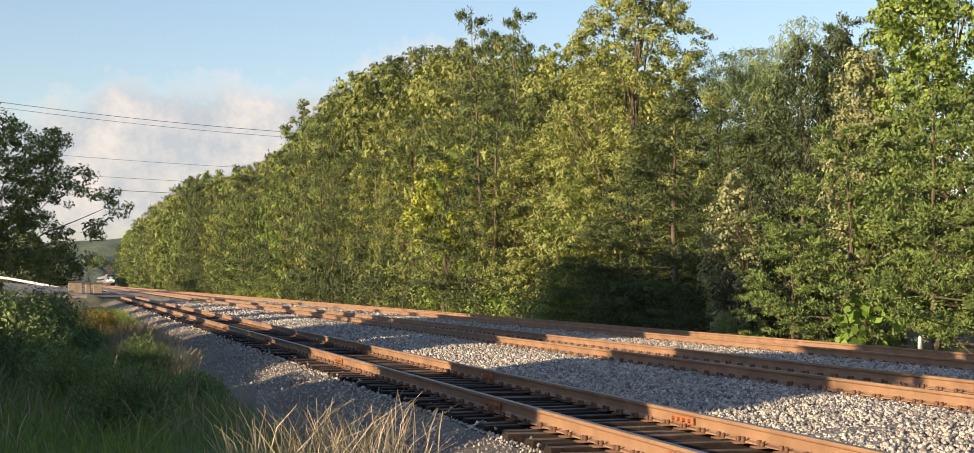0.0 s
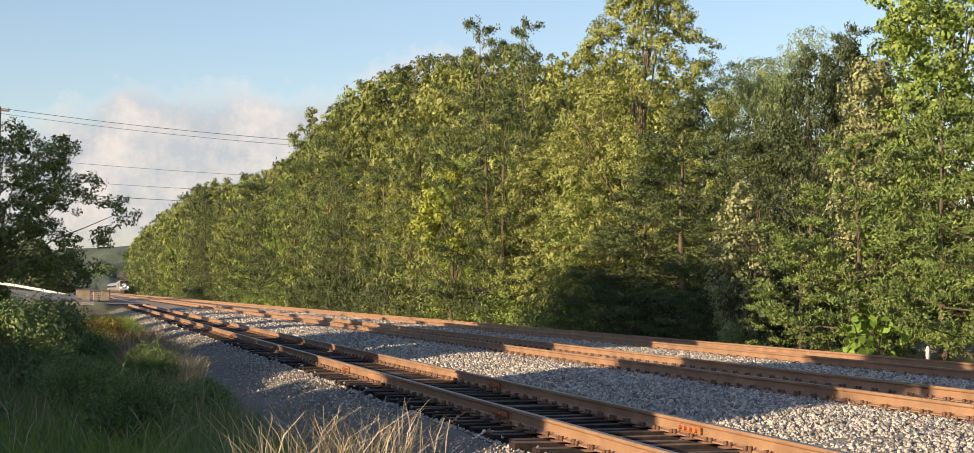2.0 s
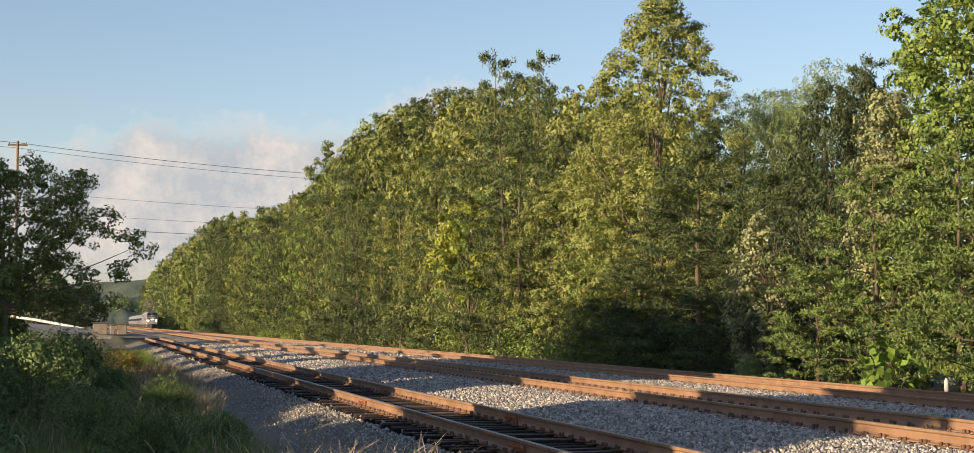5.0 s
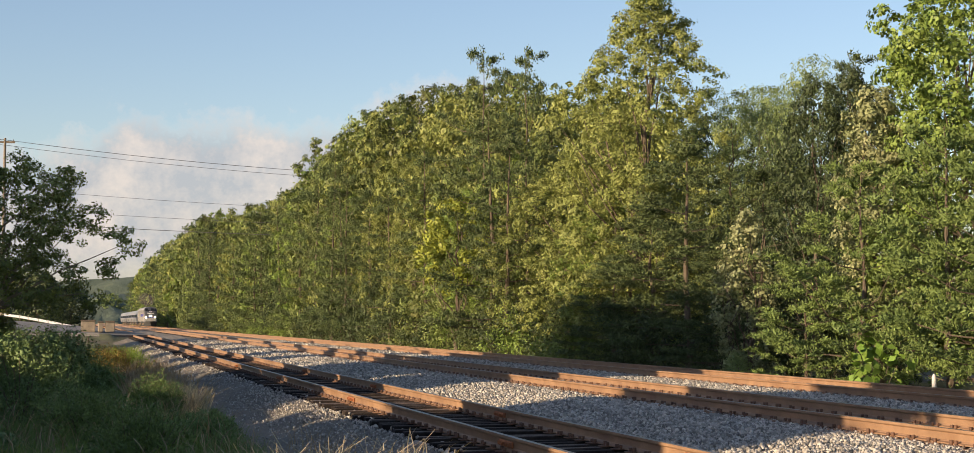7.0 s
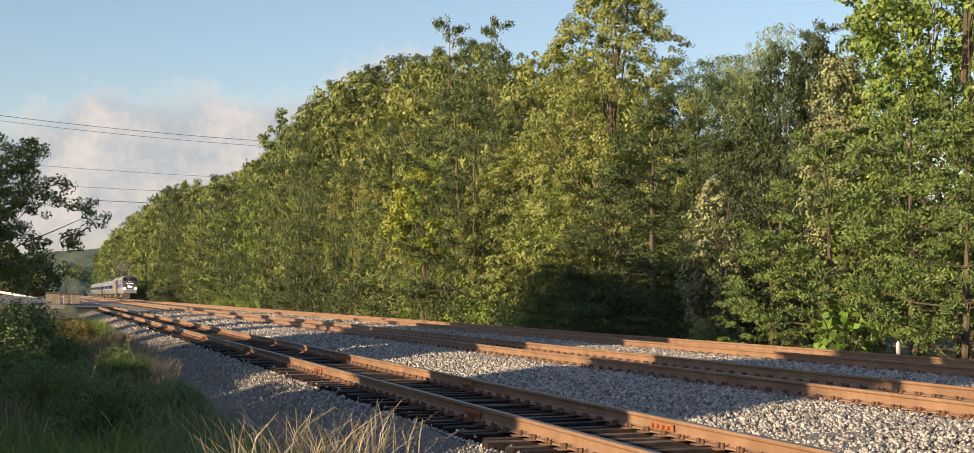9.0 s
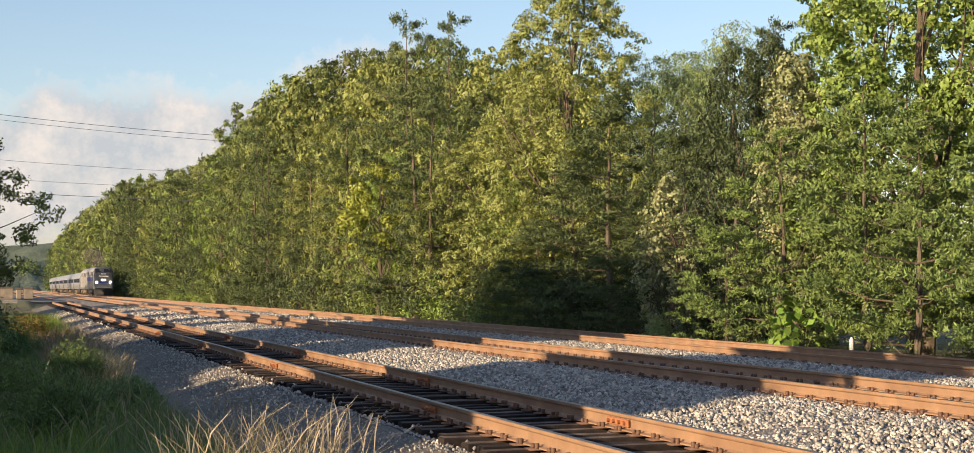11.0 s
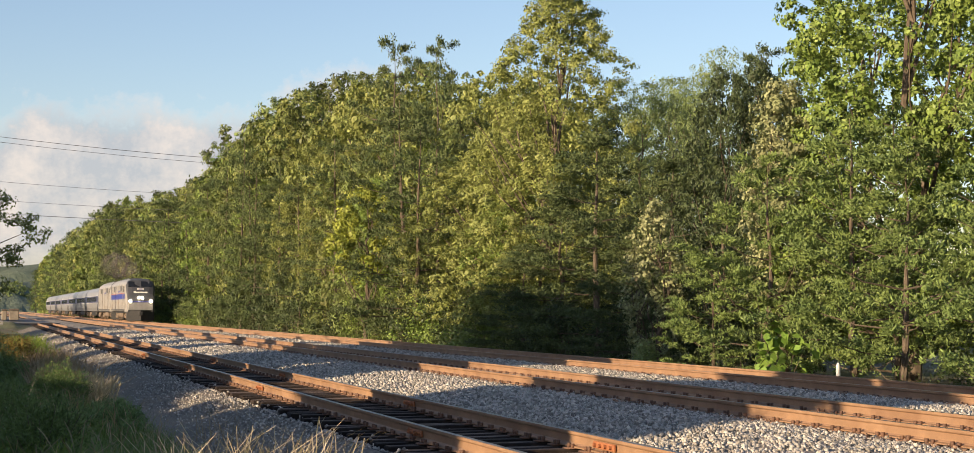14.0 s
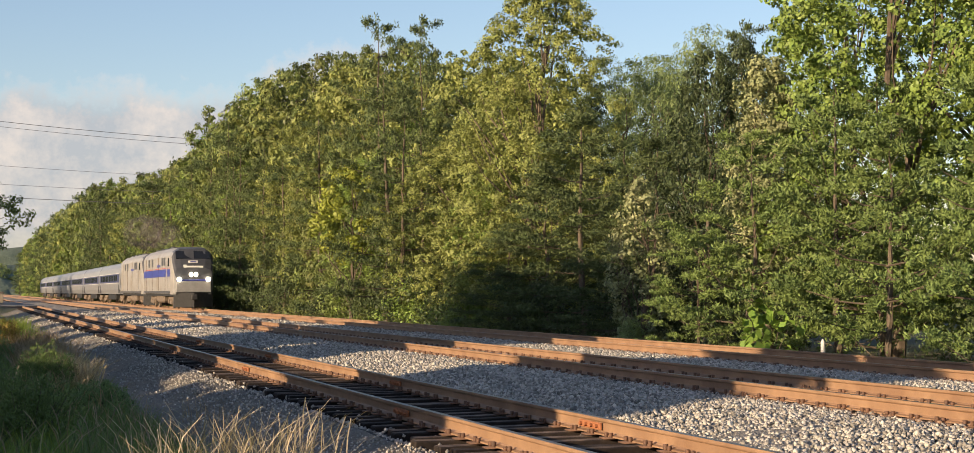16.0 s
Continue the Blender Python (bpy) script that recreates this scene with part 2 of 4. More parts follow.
def box(bm, x0, x1, y0, y1, z0, z1, bevel=0.0):
    r = bmesh.ops.create_cube(bm, size=1)
    for v in r["verts"]:
        v.co = Vector(((x0 + x1) / 2 + v.co.x * (x1 - x0), (y0 + y1) / 2 + v.co.y * (y1 - y0), (z0 + z1) / 2 + v.co.z * (z1 - z0)))
    if bevel:
        es = list({e for v in r["verts"] for e in v.link_edges})
        bmesh.ops.bevel(bm, geom=es, offset=bevel, segments=1, affect="EDGES")


def boxed(*args, bevel=0.0):
    bm = bmesh.new()
    box(bm, *args, bevel=bevel)
    return bm


def rod(bm, a, b, r0, r1=None, n=10):
    a, b = Vector(a), Vector(b)
    d = b - a
    m = Matrix.Translation((a + b) / 2) @ d.to_track_quat("Z", "Y").to_matrix().to_4x4()
    bmesh.ops.create_cone(bm, cap_ends=True, segments=n, radius1=r0, radius2=r0 if r1 is None else r1, depth=d.length, matrix=m)


def loft(bm, rings, caps=True):
    vs = [[bm.verts.new(p) for p in r] for r in rings]
    n = len(rings[0])
    for a, b in zip(vs, vs[1:]):
        for i in range(n):
            bm.faces.new((a[i], a[(i + 1) % n], b[(i + 1) % n], b[i]))
    if caps:
        bm.faces.new(vs[0][::-1])
        bm.faces.new(vs[-1])
    bmesh.ops.recalc_face_normals(bm, faces=bm.faces)


def empty(name, x=0, y=0, z=0, rz=0):
    e = new(name)
    e.matrix_basis = pose(x, y, z, 0, 0, rz)
    return e


# ---- ground ----
T_X = (5.95, 10.95, 15.5)
T_Z = (0.0, 0.13, 0.12)          # tops of the rails


def ground_z(x, y):
    """Grass lies low beside the bed; the land rises gently to the left in the distance."""
    z = -0.62
    if x < 2:
        z += 0.10 * math.sin(y * 0.21 + x) * min(1, abs(x - 2)) + 0.012 * max(0, -x - 3)
    if x > 17:
        z += 0.10 * min(1.0, (x - 17) / 3)
    if x < 0 and y > 60:
        z += min(1.0, (y - 60) / 120) * min(2.2, -x * 0.06)
    if x < 3.9 and 155 < y < 230:
        z += 0.75 * min(1.0, (y - 155) / 8, (230 - y) / 20) * min(1.0, (3.9 - x) / 1.0)
    if y < 13:
        z += 0.38 * min(1.0, (13 - y) / 6)
    return z + 0.07 * noise.noise((x * 0.4, y * 0.4, 3.0))


def make_ground():
    xs = np.concatenate([[-1500, -700, -300, -150, -90, -60], np.arange(-45, -6, 3), np.arange(-6, 3.4, 0.4), [8, 14, 18, 20, 24, 30, 40, 60, 120, 300, 700, 1500]])
    ys = np.concatenate([[-600, -200, -80, -40, -20, -8], np.arange(0, 70, 0.8), np.arange(70, 260, 5), [280, 330, 400, 500, 700, 1000, 1600, 3000]])
    v = [(x, y, ground_z(x, y)) for y in ys for x in xs]
    n = len(xs)
    f = [(j * n + i, j * n + i + 1, (j + 1) * n + i + 1, (j + 1) * n + i) for j in range(len(ys) - 1) for i in range(n - 1)]
    ob = link("ground", quick_mesh("ground", v, f), SOIL, smooth=True)
    tagged(ob, "rough soil and grass verge beside the railway", "ground", kind="structure")


PROFILE = [(2.3, -0.95), (2.9, -0.60), (3.5, -0.50), (4.1, -0.34), (4.5, -0.285), (5.0, -0.32), (5.5, -0.34), (6.4, -0.34), (6.95, -0.29), (7.2, -0.22), (7.6, -0.17),
           (8.4, -0.10), (9.1, -0.06), (9.6, -0.075), (10.2, -0.09), (11.7, -0.09), (12.4, -0.06), (13.2, -0.04), (14.0, -0.05), (14.75, -0.08),
           (16.25, -0.08), (16.9, -0.08), (17.6, -0.35), (18.3, -0.8)]


def bed_z(x, y):
    z = np.interp(x, [p[0] for p in PROFILE], [p[1] for p in PROFILE])
    return z


def make_bed():
    fine_x = np.unique(np.concatenate([np.arange(2.3, 18.35, 0.2), [p[0] for p in PROFILE]]))
    ys = np.concatenate([[-60, -20, 0], np.arange(6, 60, 0.25), np.arange(60, 140, 1.0), np.arange(140, 905, 10)])
    v, f, n = [], [], len(fine_x)
    for y in ys:
        for x in fine_x:
            bumpy = 0.035 * noise.noise((x * 2.1, y * 2.1, 0)) + 0.045 * noise.noise((x * 0.6, y * 0.35, 5))
            if 4.6 < x < 7.3:
                bumpy *= 0.4
            v.append((x, y, bed_z(x, y) + bumpy * (0 if y > 140 else 1)))
    for j in range(len(ys) - 1):
        for i in range(n - 1):
            f.append((j * n + i, j * n + i + 1, (j + 1) * n + i + 1, (j + 1) * n + i))
    me = quick_mesh("track_bed", v, f)
    me.materials.append(BED)
    me.materials.append(CINDER)
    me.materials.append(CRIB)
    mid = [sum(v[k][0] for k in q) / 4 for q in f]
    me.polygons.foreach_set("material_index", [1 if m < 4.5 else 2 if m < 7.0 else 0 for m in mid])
    ob = link("track_bed", me, None, smooth=True)
    tagged(ob, "grey crushed stone ballast bed under three tracks", "ballast", kind="structure")


ROCK = np.array([(x, y, z) for z in (-1, 1) for y in (-1, 1) for x in (-1, 1)], float)
ROCK_F = np.array([(0, 2, 3, 1), (4, 5, 7, 6), (0, 1, 5, 4), (2, 6, 7, 3), (0, 4, 6, 2), (1, 3, 7, 5)])


def scatter_stones(name, spots, size, rng, material, label):
    """spots: n x 3; each a rough six-sided stone, turned at random."""
    n = len(spots)
    dims = size * rng.uniform(0.55, 1.3, (n, 1)) * rng.uniform(0.65, 1.15, (n, 3))
    pts = ROCK[None] * rng.uniform(0.55, 1.1, (n, 8, 3)) * dims[:, None, :] * 0.5
    q = rng.normal(size=(n, 4))
    q /= np.linalg.norm(q, axis=1)[:, None]
    w, x, y, z = q.T
    R = np.stack([1 - 2 * (y * y + z * z), 2 * (x * y - z * w), 2 * (x * z + y * w), 2 * (x * y + z * w), 1 - 2 * (x * x + z * z),
                  2 * (y * z - x * w), 2 * (x * z - y * w), 2 * (y * z + x * w), 1 - 2 * (x * x + y * y)], 1).reshape(n, 3, 3)
    pts = np.einsum("nij,nkj->nki", R, pts) + np.asarray(spots)[:, None, :]
    f = (ROCK_F[None] + 8 * np.arange(n)[:, None, None]).reshape(-1, 4)
    ob = link(name, quick_mesh(name, pts.reshape(-1, 3), f), material)
    tagged(ob, label, "ballast", kind="stuff")


def make_stones():
    rng = np.random.default_rng(11)
    spots = []
    for y0, y1, density, size in ((9, 24, 460, 0.042), (24, 42, 250, 0.050), (42, 70, 85, 0.068), (70, 125, 17, 0.10)):
        n = int((y1 - y0) * 12.0 * density)
        x, y = rng.uniform(2.9, 14.9, n), rng.uniform(y0, y1, n)
        keep = x < 0.78 * y + 0.5
        for tx in T_X:
            for rail in (-0.753, 0.753):
                keep &= np.abs(x - tx - rail) > 0.11
        in_t1 = (x > 4.65) & (x < 7.25)
        keep &= ~in_t1 | (rng.uniform(size=n) < np.where(x > 6.9, 0.45, 0.05))
        keep &= (x > 4.6) | (rng.uniform(size=n) < np.clip((x - 3.0) * 0.45, 0.04, 0.6))
        x, y = x[keep], y[keep]
        z = bed_z(x, y) + rng.uniform(-0.01, 0.035, len(x)) + np.where((x > 4.65) & (x < 7.0), 0.05, 0)
        spots.append((np.stack([x, y, z], 1), np.where(x < 4.6, size * 0.62, size)[:, None]))
    for s, size in spots:
        rusty = np.zeros(len(s), bool)
        for rail in (10.197, 11.703, 14.747):
            rusty |= np.abs(s[:, 0] - rail) < rng.uniform(0.05, 0.42, len(s))
        scatter_stones("ballast_stones", s[~rusty], size[~rusty], rng, STONE, "loose grey and tan crushed ballast stones")
        scatter_stones("rusty_stones", s[rusty], size[rusty], rng, RUST_STONE, "rust-stained ballast stones beside the rails")


# ---- tracks ----
def rail_section():
    half = [(0.036, 0), (0.037, -0.03), (0.030, -0.042), (0.009, -0.052), (0.008, -0.135), (0.028, -0.155), (0.075, -0.165), (0.076, -0.18)]
    return half + [(-x, z) for x, z in half[::-1]]


def make_rail(x, z, y0, y1, track):
    bm = bmesh.new()
    sec = rail_section()
    loft(bm, [[(x + a, y, z + b) for a, b in sec] for y in np.linspace(y0, y1, 60)])
    me = bpy.data.meshes.new("rail")
    bm.to_mesh(me)
    bm.free()
    me.materials.append(RAIL)
    me.materials.append(RAIL_TOP)
    for p in me.polygons:
        if p.normal.z > 0.8 and p.center.z > z - 0.02:
            p.material_index = 1
    return link("rail", me, None, track, "rust-brown steel rail with worn running face")


def joint_bar(x, y, z, side, track):
    """Bolted fishplate on the rail's web."""
    bm = bmesh.new()
    sx = x + side * 0.022
    box(bm, min(sx, sx + side * 0.026), max(sx, sx + side * 0.026), y - 0.32, y + 0.32, z - 0.135, z - 0.055, bevel=0.006)
    for k in range(4):
        yy = y - 0.24 + 0.16 * k
        rod(bm, (sx + side * 0.02, yy, z - 0.095), (sx + side * 0.058, yy, z - 0.095), 0.022, n=6)
    part("joint_bar", bm, JOINT, track, "bolted rusty joint bar")


def make_tracks():
    rng = random.Random(5)
    for i, (tx, tz) in enumerate(zip(T_X, T_Z)):
        track = tagged(empty("railway_track", 0, 0, 0), ("weathered siding track on exposed dark wooden ties", "main line track bedded in grey ballast", "far main line track bedded in grey ballast")[i], "railway track", group="railway tracks")
        for side in (-0.753, 0.753):
            make_rail(tx + side, tz, -40, 900, track)
        step = 0.52
        variants = []
        for k in range(4):
            bm = bmesh.new()
            box(bm, -1.3, 1.3, -0.105, 0.105, -0.18, 0, bevel=0.014)
            for v in bm.verts:
                v.co += Vector(noise.noise_vector(v.co * 3 + Vector((k * 7, 0, 0)))) * 0.012
            me = bpy.data.meshes.new("tie")
            bm.to_mesh(me)
            bm.free()
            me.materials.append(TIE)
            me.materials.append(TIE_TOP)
            # upward faces get the sunlit tone, all others the shaded one
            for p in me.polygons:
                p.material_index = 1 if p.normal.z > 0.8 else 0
            variants.append(me)
        n_parts = (270, 90, 60)[i]
        y = 8.0
        far = []
        for k in range(1100 if i == 0 else 420):
            y += step * rng.uniform(0.94, 1.06)
            top = tz - 0.184 - rng.uniform(0, 0.035)
            if k < n_parts:
                ob = new("tie", variants[k % 4])
                ob.parent = track
                ob.matrix_basis = pose(tx + rng.uniform(-0.07, 0.07), y, top, 0, rng.uniform(-0.5, 0.5), rng.uniform(-1.5, 1.5))
            else:
                far.append((y, top))
        vs, fs = [], []
        for y2, top in far:
            b = len(vs)
            vs += [(tx + sx * 1.3, y2 + sy * 0.115, top + sz) for sz in (-0.15, 0) for sy in (-1, 1) for sx in (-1, 1)]
            fs += [tuple(b + q for q in face) for face in ROCK_F]
        ob = link("far_ties", quick_mesh("far_ties", vs, fs), TIE, track)
        tagged(ob, kind="stuff")
        # spikes and plates along the rail feet
        bm_v, bm_f = [], []
        y = 8.0
        rng2 = np.random.default_rng(3 + i)
        while y < (80 if i < 2 else 70):
            y += step * rng2.uniform(0.95, 1.05)
            for side in (-0.753, 0.753):
                for s in (-1, 1):
                    for dy in (-0.06, 0.06):
                        cx, cy, cz = tx + side + s * 0.088, y + dy + rng2.uniform(-0.02, 0.02), tz - 0.16
                        hx, hy, hz = 0.019, 0.019, 0.022 + rng2.uniform(0, 0.018)
                        b = len(bm_v)
                        bm_v += [(cx + a * hx, cy + c * hy, cz + d * hz) for d in (-1, 1) for c in (-1, 1) for a in (-1, 1)]
                        bm_f += [tuple(b + q for q in face) for face in ROCK_F]
                cx, b = tx + side, len(bm_v)
                bm_v += [(cx + a * 0.17, y + c * 0.09, tz - 0.186 + d * 0.008) for d in (-1, 1) for c in (-1, 1) for a in (-1, 1)]
                bm_f += [tuple(b + q for q in face) for face in ROCK_F]
        ob = link("spike_row", quick_mesh("spike_row", bm_v, bm_f), IRON, track)
        tagged(ob, "rusty track spikes and tie plates", kind="stuff")
        if i == 0:
            for y in (13.2, 19.6, 31.5, 43.5, 55.6):
                joint_bar(tx - 0.753, y, tz, -1, track)
            for y in (17.0, 25.7, 37.5, 49.5):
                joint_bar(tx + 0.753, y, tz, -1, track)


# ---- plants ----
def unit(v):
    return v / (np.linalg.norm(v, axis=-1, keepdims=True) + 1e-9)


def leaf_quads(p, nrm, size, width, rng, droop=0.0):
    """One folded diamond for each point, facing along nrm."""
    n = len(p)
    t = unit(np.cross(nrm, rng.normal(size=(n, 3))))
    t[:, 2] -= droop
    t = unit(t)
    b = unit(np.cross(nrm, t))
    L = (np.asarray(size) * rng.uniform(0.6, 1.3, n))[:, None]
    fold = nrm * L * 0.12
    return np.stack([p - t * L * 0.5, p + b * L * width * 0.5 + fold, p + t * L * 0.55, p - b * L * width * 0.5 + fold], 1).reshape(-1, 3)


def quads_mesh(name, verts):
    return quick_mesh(name, verts, np.arange(len(verts)).reshape(-1, 4))


def leaf_mesh(name, centres, radii, per, size, rng, squash=0.75, up=0.35, width=0.6, droop=0.0):
    """Many separate folded leaves round clump centres."""
    c = np.repeat(np.asarray(centres, float), per, 0)
    r = np.repeat(np.asarray(radii, float), per)
    n = len(c)
    d = unit(rng.normal(size=(n, 3)))
    p = c + d * (r * rng.uniform(0.3, 1.0, n) ** 0.5)[:, None] * [1, 1, squash]
    nrm = unit(d * 1.5 + rng.normal(size=(n, 3)) * 0.42 + [0, 0, up])
    return quads_mesh(name, leaf_quads(p, nrm, size, width, rng, droop))


def tube(bm, pts, r0, r1, n=7):
    pts = [Vector(p) for p in pts]
    rings = []
    for i, p in enumerate(pts):
        d = (pts[min(i + 1, len(pts) - 1)] - pts[max(i - 1, 0)]).normalized()
        q = d.to_track_quat("Z", "Y")
        r = r0 + (r1 - r0) * i / (len(pts) - 1)
        rings.append([p + q @ Vector((math.cos(a) * r, math.sin(a) * r, 0)) for a in [2 * math.pi * k / n for k in range(n)]])
    loft(bm, rings)


def wiggle(a, b, steps, amount, rng):
    a, b = np.array(a, float), np.array(b, float)
    return [a + (b - a) * k / steps + (rng.normal(size=3) * amount if 0 < k < steps else 0) for k in range(steps + 1)]


def broadleaf(name, label, seed, height, width, leaf, lobes=40, lobe_r=1.25, twigs=9, per=46, size=0.15, low=0.05, pointy=0.3, bark=None,
              limbs=14, core=500, uneven=0.3, twig_r=0.34, fork=0.2, leafw=0.72, cut=-0.35, soft=0.5, fill=0.55):
    """A crown of billowing boughs; each bough is a shell of leafy twigs, with shade between the boughs.
    low: where the crown begins; pointy: 0 round to 1 spired; fork: how low the limbs leave the trunk; core: leaves deep inside."""
    rng = np.random.default_rng(seed)
    root = tagged(empty(name), label, "tree")
    bm = bmesh.new()
    stem = wiggle((0, 0, -0.3), (rng.normal() * 0.3, rng.normal() * 0.3, height * 0.86), 7, height * 0.014, rng)
    tube(bm, stem, 0.011 * height + 0.03, 0.02)
    off = rng.uniform(0, 50)
    boughs, br = [], []
    golden = 2.39996
    for k in range(lobes):
        h = (k + rng.uniform(0, 1)) / lobes
        u = (h - 0.42) / 0.6 if h > 0.42 else (0.42 - h) / 0.85
        prof = max(0.12, (1 - min(1, u) ** 2) ** (0.45 + 0.6 * pointy))
        a = k * golden + rng.uniform(-0.5, 0.5)
        z = height * (low + (0.95 - low) * h)
        wob = 1 + uneven * 2 * noise.noise((math.cos(a) * 1.2 + off, math.sin(a) * 1.2, z * 0.4))
        r = lobe_r * rng.uniform(0.6, 1.25) * (0.7 + 0.3 * prof)
        rr = max(0.0, width * 0.5 * prof * wob - r * 0.6) * rng.uniform(fill, 1.0) ** 0.5
        boughs.append((rr * math.cos(a), rr * math.sin(a), z - r * 0.3))
        br.append(r)
    boughs, br = np.array(boughs), np.array(br)
    axis = unit(boughs * [1, 1, 0] + 1e-4) * 0.9 + [0, 0, 0.45]
    # twigs over the outer and upper part of each bough
    c = np.repeat(boughs, twigs * 2, 0)
    r = np.repeat(br, twigs * 2)
    d = unit(rng.normal(size=(len(c), 3)))
    ok = np.sum(d * np.repeat(unit(axis), twigs * 2, 0), 1) > cut
    c, r, d = c[ok], r[ok], d[ok]
    tw = c + d * (r * rng.uniform(0.75, 1.08, len(r)))[:, None] * [1, 1, 0.8]
    n = len(tw)
    c2, d2 = np.repeat(tw, per, 0), np.repeat(d, per, 0)
    e = unit(rng.normal(size=(n * per, 3)))
    tr = np.repeat(twig_r * rng.uniform(0.6, 1.25, n), per)
    p = c2 + e * (tr * rng.uniform(0.15, 1, n * per) ** 0.5)[:, None] * [1, 1, 0.7]
    nrm = unit(d2 * 1.0 + e * 0.6 + rng.normal(size=(n * per, 3)) * soft + [0, 0, 0.25])
    quads = [leaf_quads(p, nrm, size, leafw, rng, 0.25)]
    # sparse leaves deep in the crown
    if core:
        j = rng.integers(0, len(boughs), core)
        q = boughs[j] * [0.6, 0.6, 0.97] + rng.normal(size=(core, 3)) * br[j][:, None] * 0.4
        quads.append(leaf_quads(q, unit(rng.normal(size=(core, 3))), size * 1.5, 0.8, rng))
    paths = []
    for j in range(0, lobes, max(1, lobes // limbs)):
        tip = boughs[j]
        z0 = max(height * fork, tip[2] - 0.2 * height - rng.uniform(0, 1))
        i0 = min(6, int(7 * z0 / (height * 0.86)))
        paths.append(wiggle(stem[i0], tip, 4, 0.12, rng))
    part("trunk", bm, bark or BARK, root, "brown bark trunk")
    for pts in paths:
        lb = bmesh.new()
        tube(lb, pts, 0.0042 * height + 0.008, 0.008, 5)
        part("limb", lb, bark or BARK, root)
    link("crown", quads_mesh("crown", np.concatenate(quads)), LEAF[leaf], root)
    return root


def conifer(name, label, seed, height, width, leaf, whorls=14, arms=6, pads=2, tufts=14, needles=14, pad_r=0.45, size=0.12, thick=0.2, low=0.04, taper=0.8,
            rise=0.25, crest=0.1, ragged=0.3, tuft_r=0.16, spread=0.34):
    """Whorls of boughs; each bough is a flat fan of side shoots that end in brushes of needles.
    rise: how far the boughs tip upwards; crest: share of the width left at the top."""
    rng = np.random.default_rng(seed)
    root = tagged(empty(name), label, "tree")
    bm = bmesh.new()
    stem = wiggle((0, 0, -0.3), (rng.normal() * 0.2, rng.normal() * 0.2, height), 8, 0.05, rng)
    tube(bm, stem, 0.012 * height + 0.03, 0.012)
    at, along = [], []
    for k in range(whorls):
        h = (k + rng.uniform(0, 0.7)) / whorls
        z = height * (low + (0.97 - low) * h)
        reach = width * 0.5 * max(crest, (1 - h) ** taper) * (0.8 if h < 0.06 else 1)
        a0 = rng.uniform(0, 6.28)
        for j in range(arms):
            a = a0 + 6.283 * j / arms + rng.uniform(-0.45, 0.45)
            ln = reach * rng.uniform(1 - ragged * 1.5, 1 + ragged)
            out = np.array((math.cos(a), math.sin(a), 0))
            side = np.array((-math.sin(a), math.cos(a), 0))
            zz = z + rng.uniform(-0.22, 0.22) * height / whorls
            lift = rise * rng.uniform(0.3, 1.5) + 0.3 * h
            base = np.array((0, 0, max(0.05, zz)))
            tip = base + out * ln + np.array((0, 0, ln * lift))
            mid = base + out * ln * 0.5 + np.array((0, 0, ln * lift * 0.25))
            if rng.uniform() < 0.55:
                tube(bm, [base, mid, tip], 0.010 + 0.008 * ln, 0.005, 4)
            m = max(1, round(pads * ln / (width * 0.5)))
            for q in range(m):
                u = 1.0 - 0.62 * q / m
                hub = base * (1 - u) ** 2 + mid * 2 * u * (1 - u) + tip * u * u
                hub = hub + side * rng.uniform(-1, 1) * spread * ln * (1.15 - u)
                pr = pad_r * rng.uniform(0.7, 1.25) * (0.6 + 0.4 * min(1.0, ln / (width * 0.3)))
                for _ in range(tufts):
                    d1, d2 = rng.normal(size=2) * 0.42
                    dome = 0.32 * pr * (1 - d1 * d1 - d2 * d2)
                    at.append(hub + out * d1 * pr * 1.35 + side * d2 * pr + np.array((0, 0, dome + pr * 0.25 * d1)))
                    along.append(out * (0.5 + 0.4 * d1) + side * d2 * 0.6 + np.array((0, 0, 0.75)))
            # thin needles close to the stem
            at.append(base + out * ln * rng.uniform(0.1, 0.35))
            along.append(out + np.array((0, 0, 0.3)))
    for k in range(10):
        at.append(np.array((0, 0, height * (0.93 + 0.008 * k))))
        along.append(np.array((0, 0, 1.0)))
    at, along = np.array(at), unit(np.array(along))
    n = len(at)
    c, f = np.repeat(at, needles, 0), np.repeat(along, needles, 0)
    e = unit(unit(rng.normal(size=(n * needles, 3))) + f * 0.65)
    L = (size * rng.uniform(0.65, 1.25, n * needles))[:, None]
    p0 = c + rng.normal(size=c.shape) * tuft_r * 0.35
    p1 = p0 + e * L
    b = unit(np.cross(e, rng.normal(size=c.shape))) * L * thick * 0.5
    v = np.stack([p0, p0 * 0.45 + p1 * 0.55 + b, p1, p0 * 0.45 + p1 * 0.55 - b], 1).reshape(-1, 3)
    part("trunk", bm, BARK, root, "dark bark trunk and branches")
    link("crown", quads_mesh("crown", v), LEAF[leaf], root)
    return root


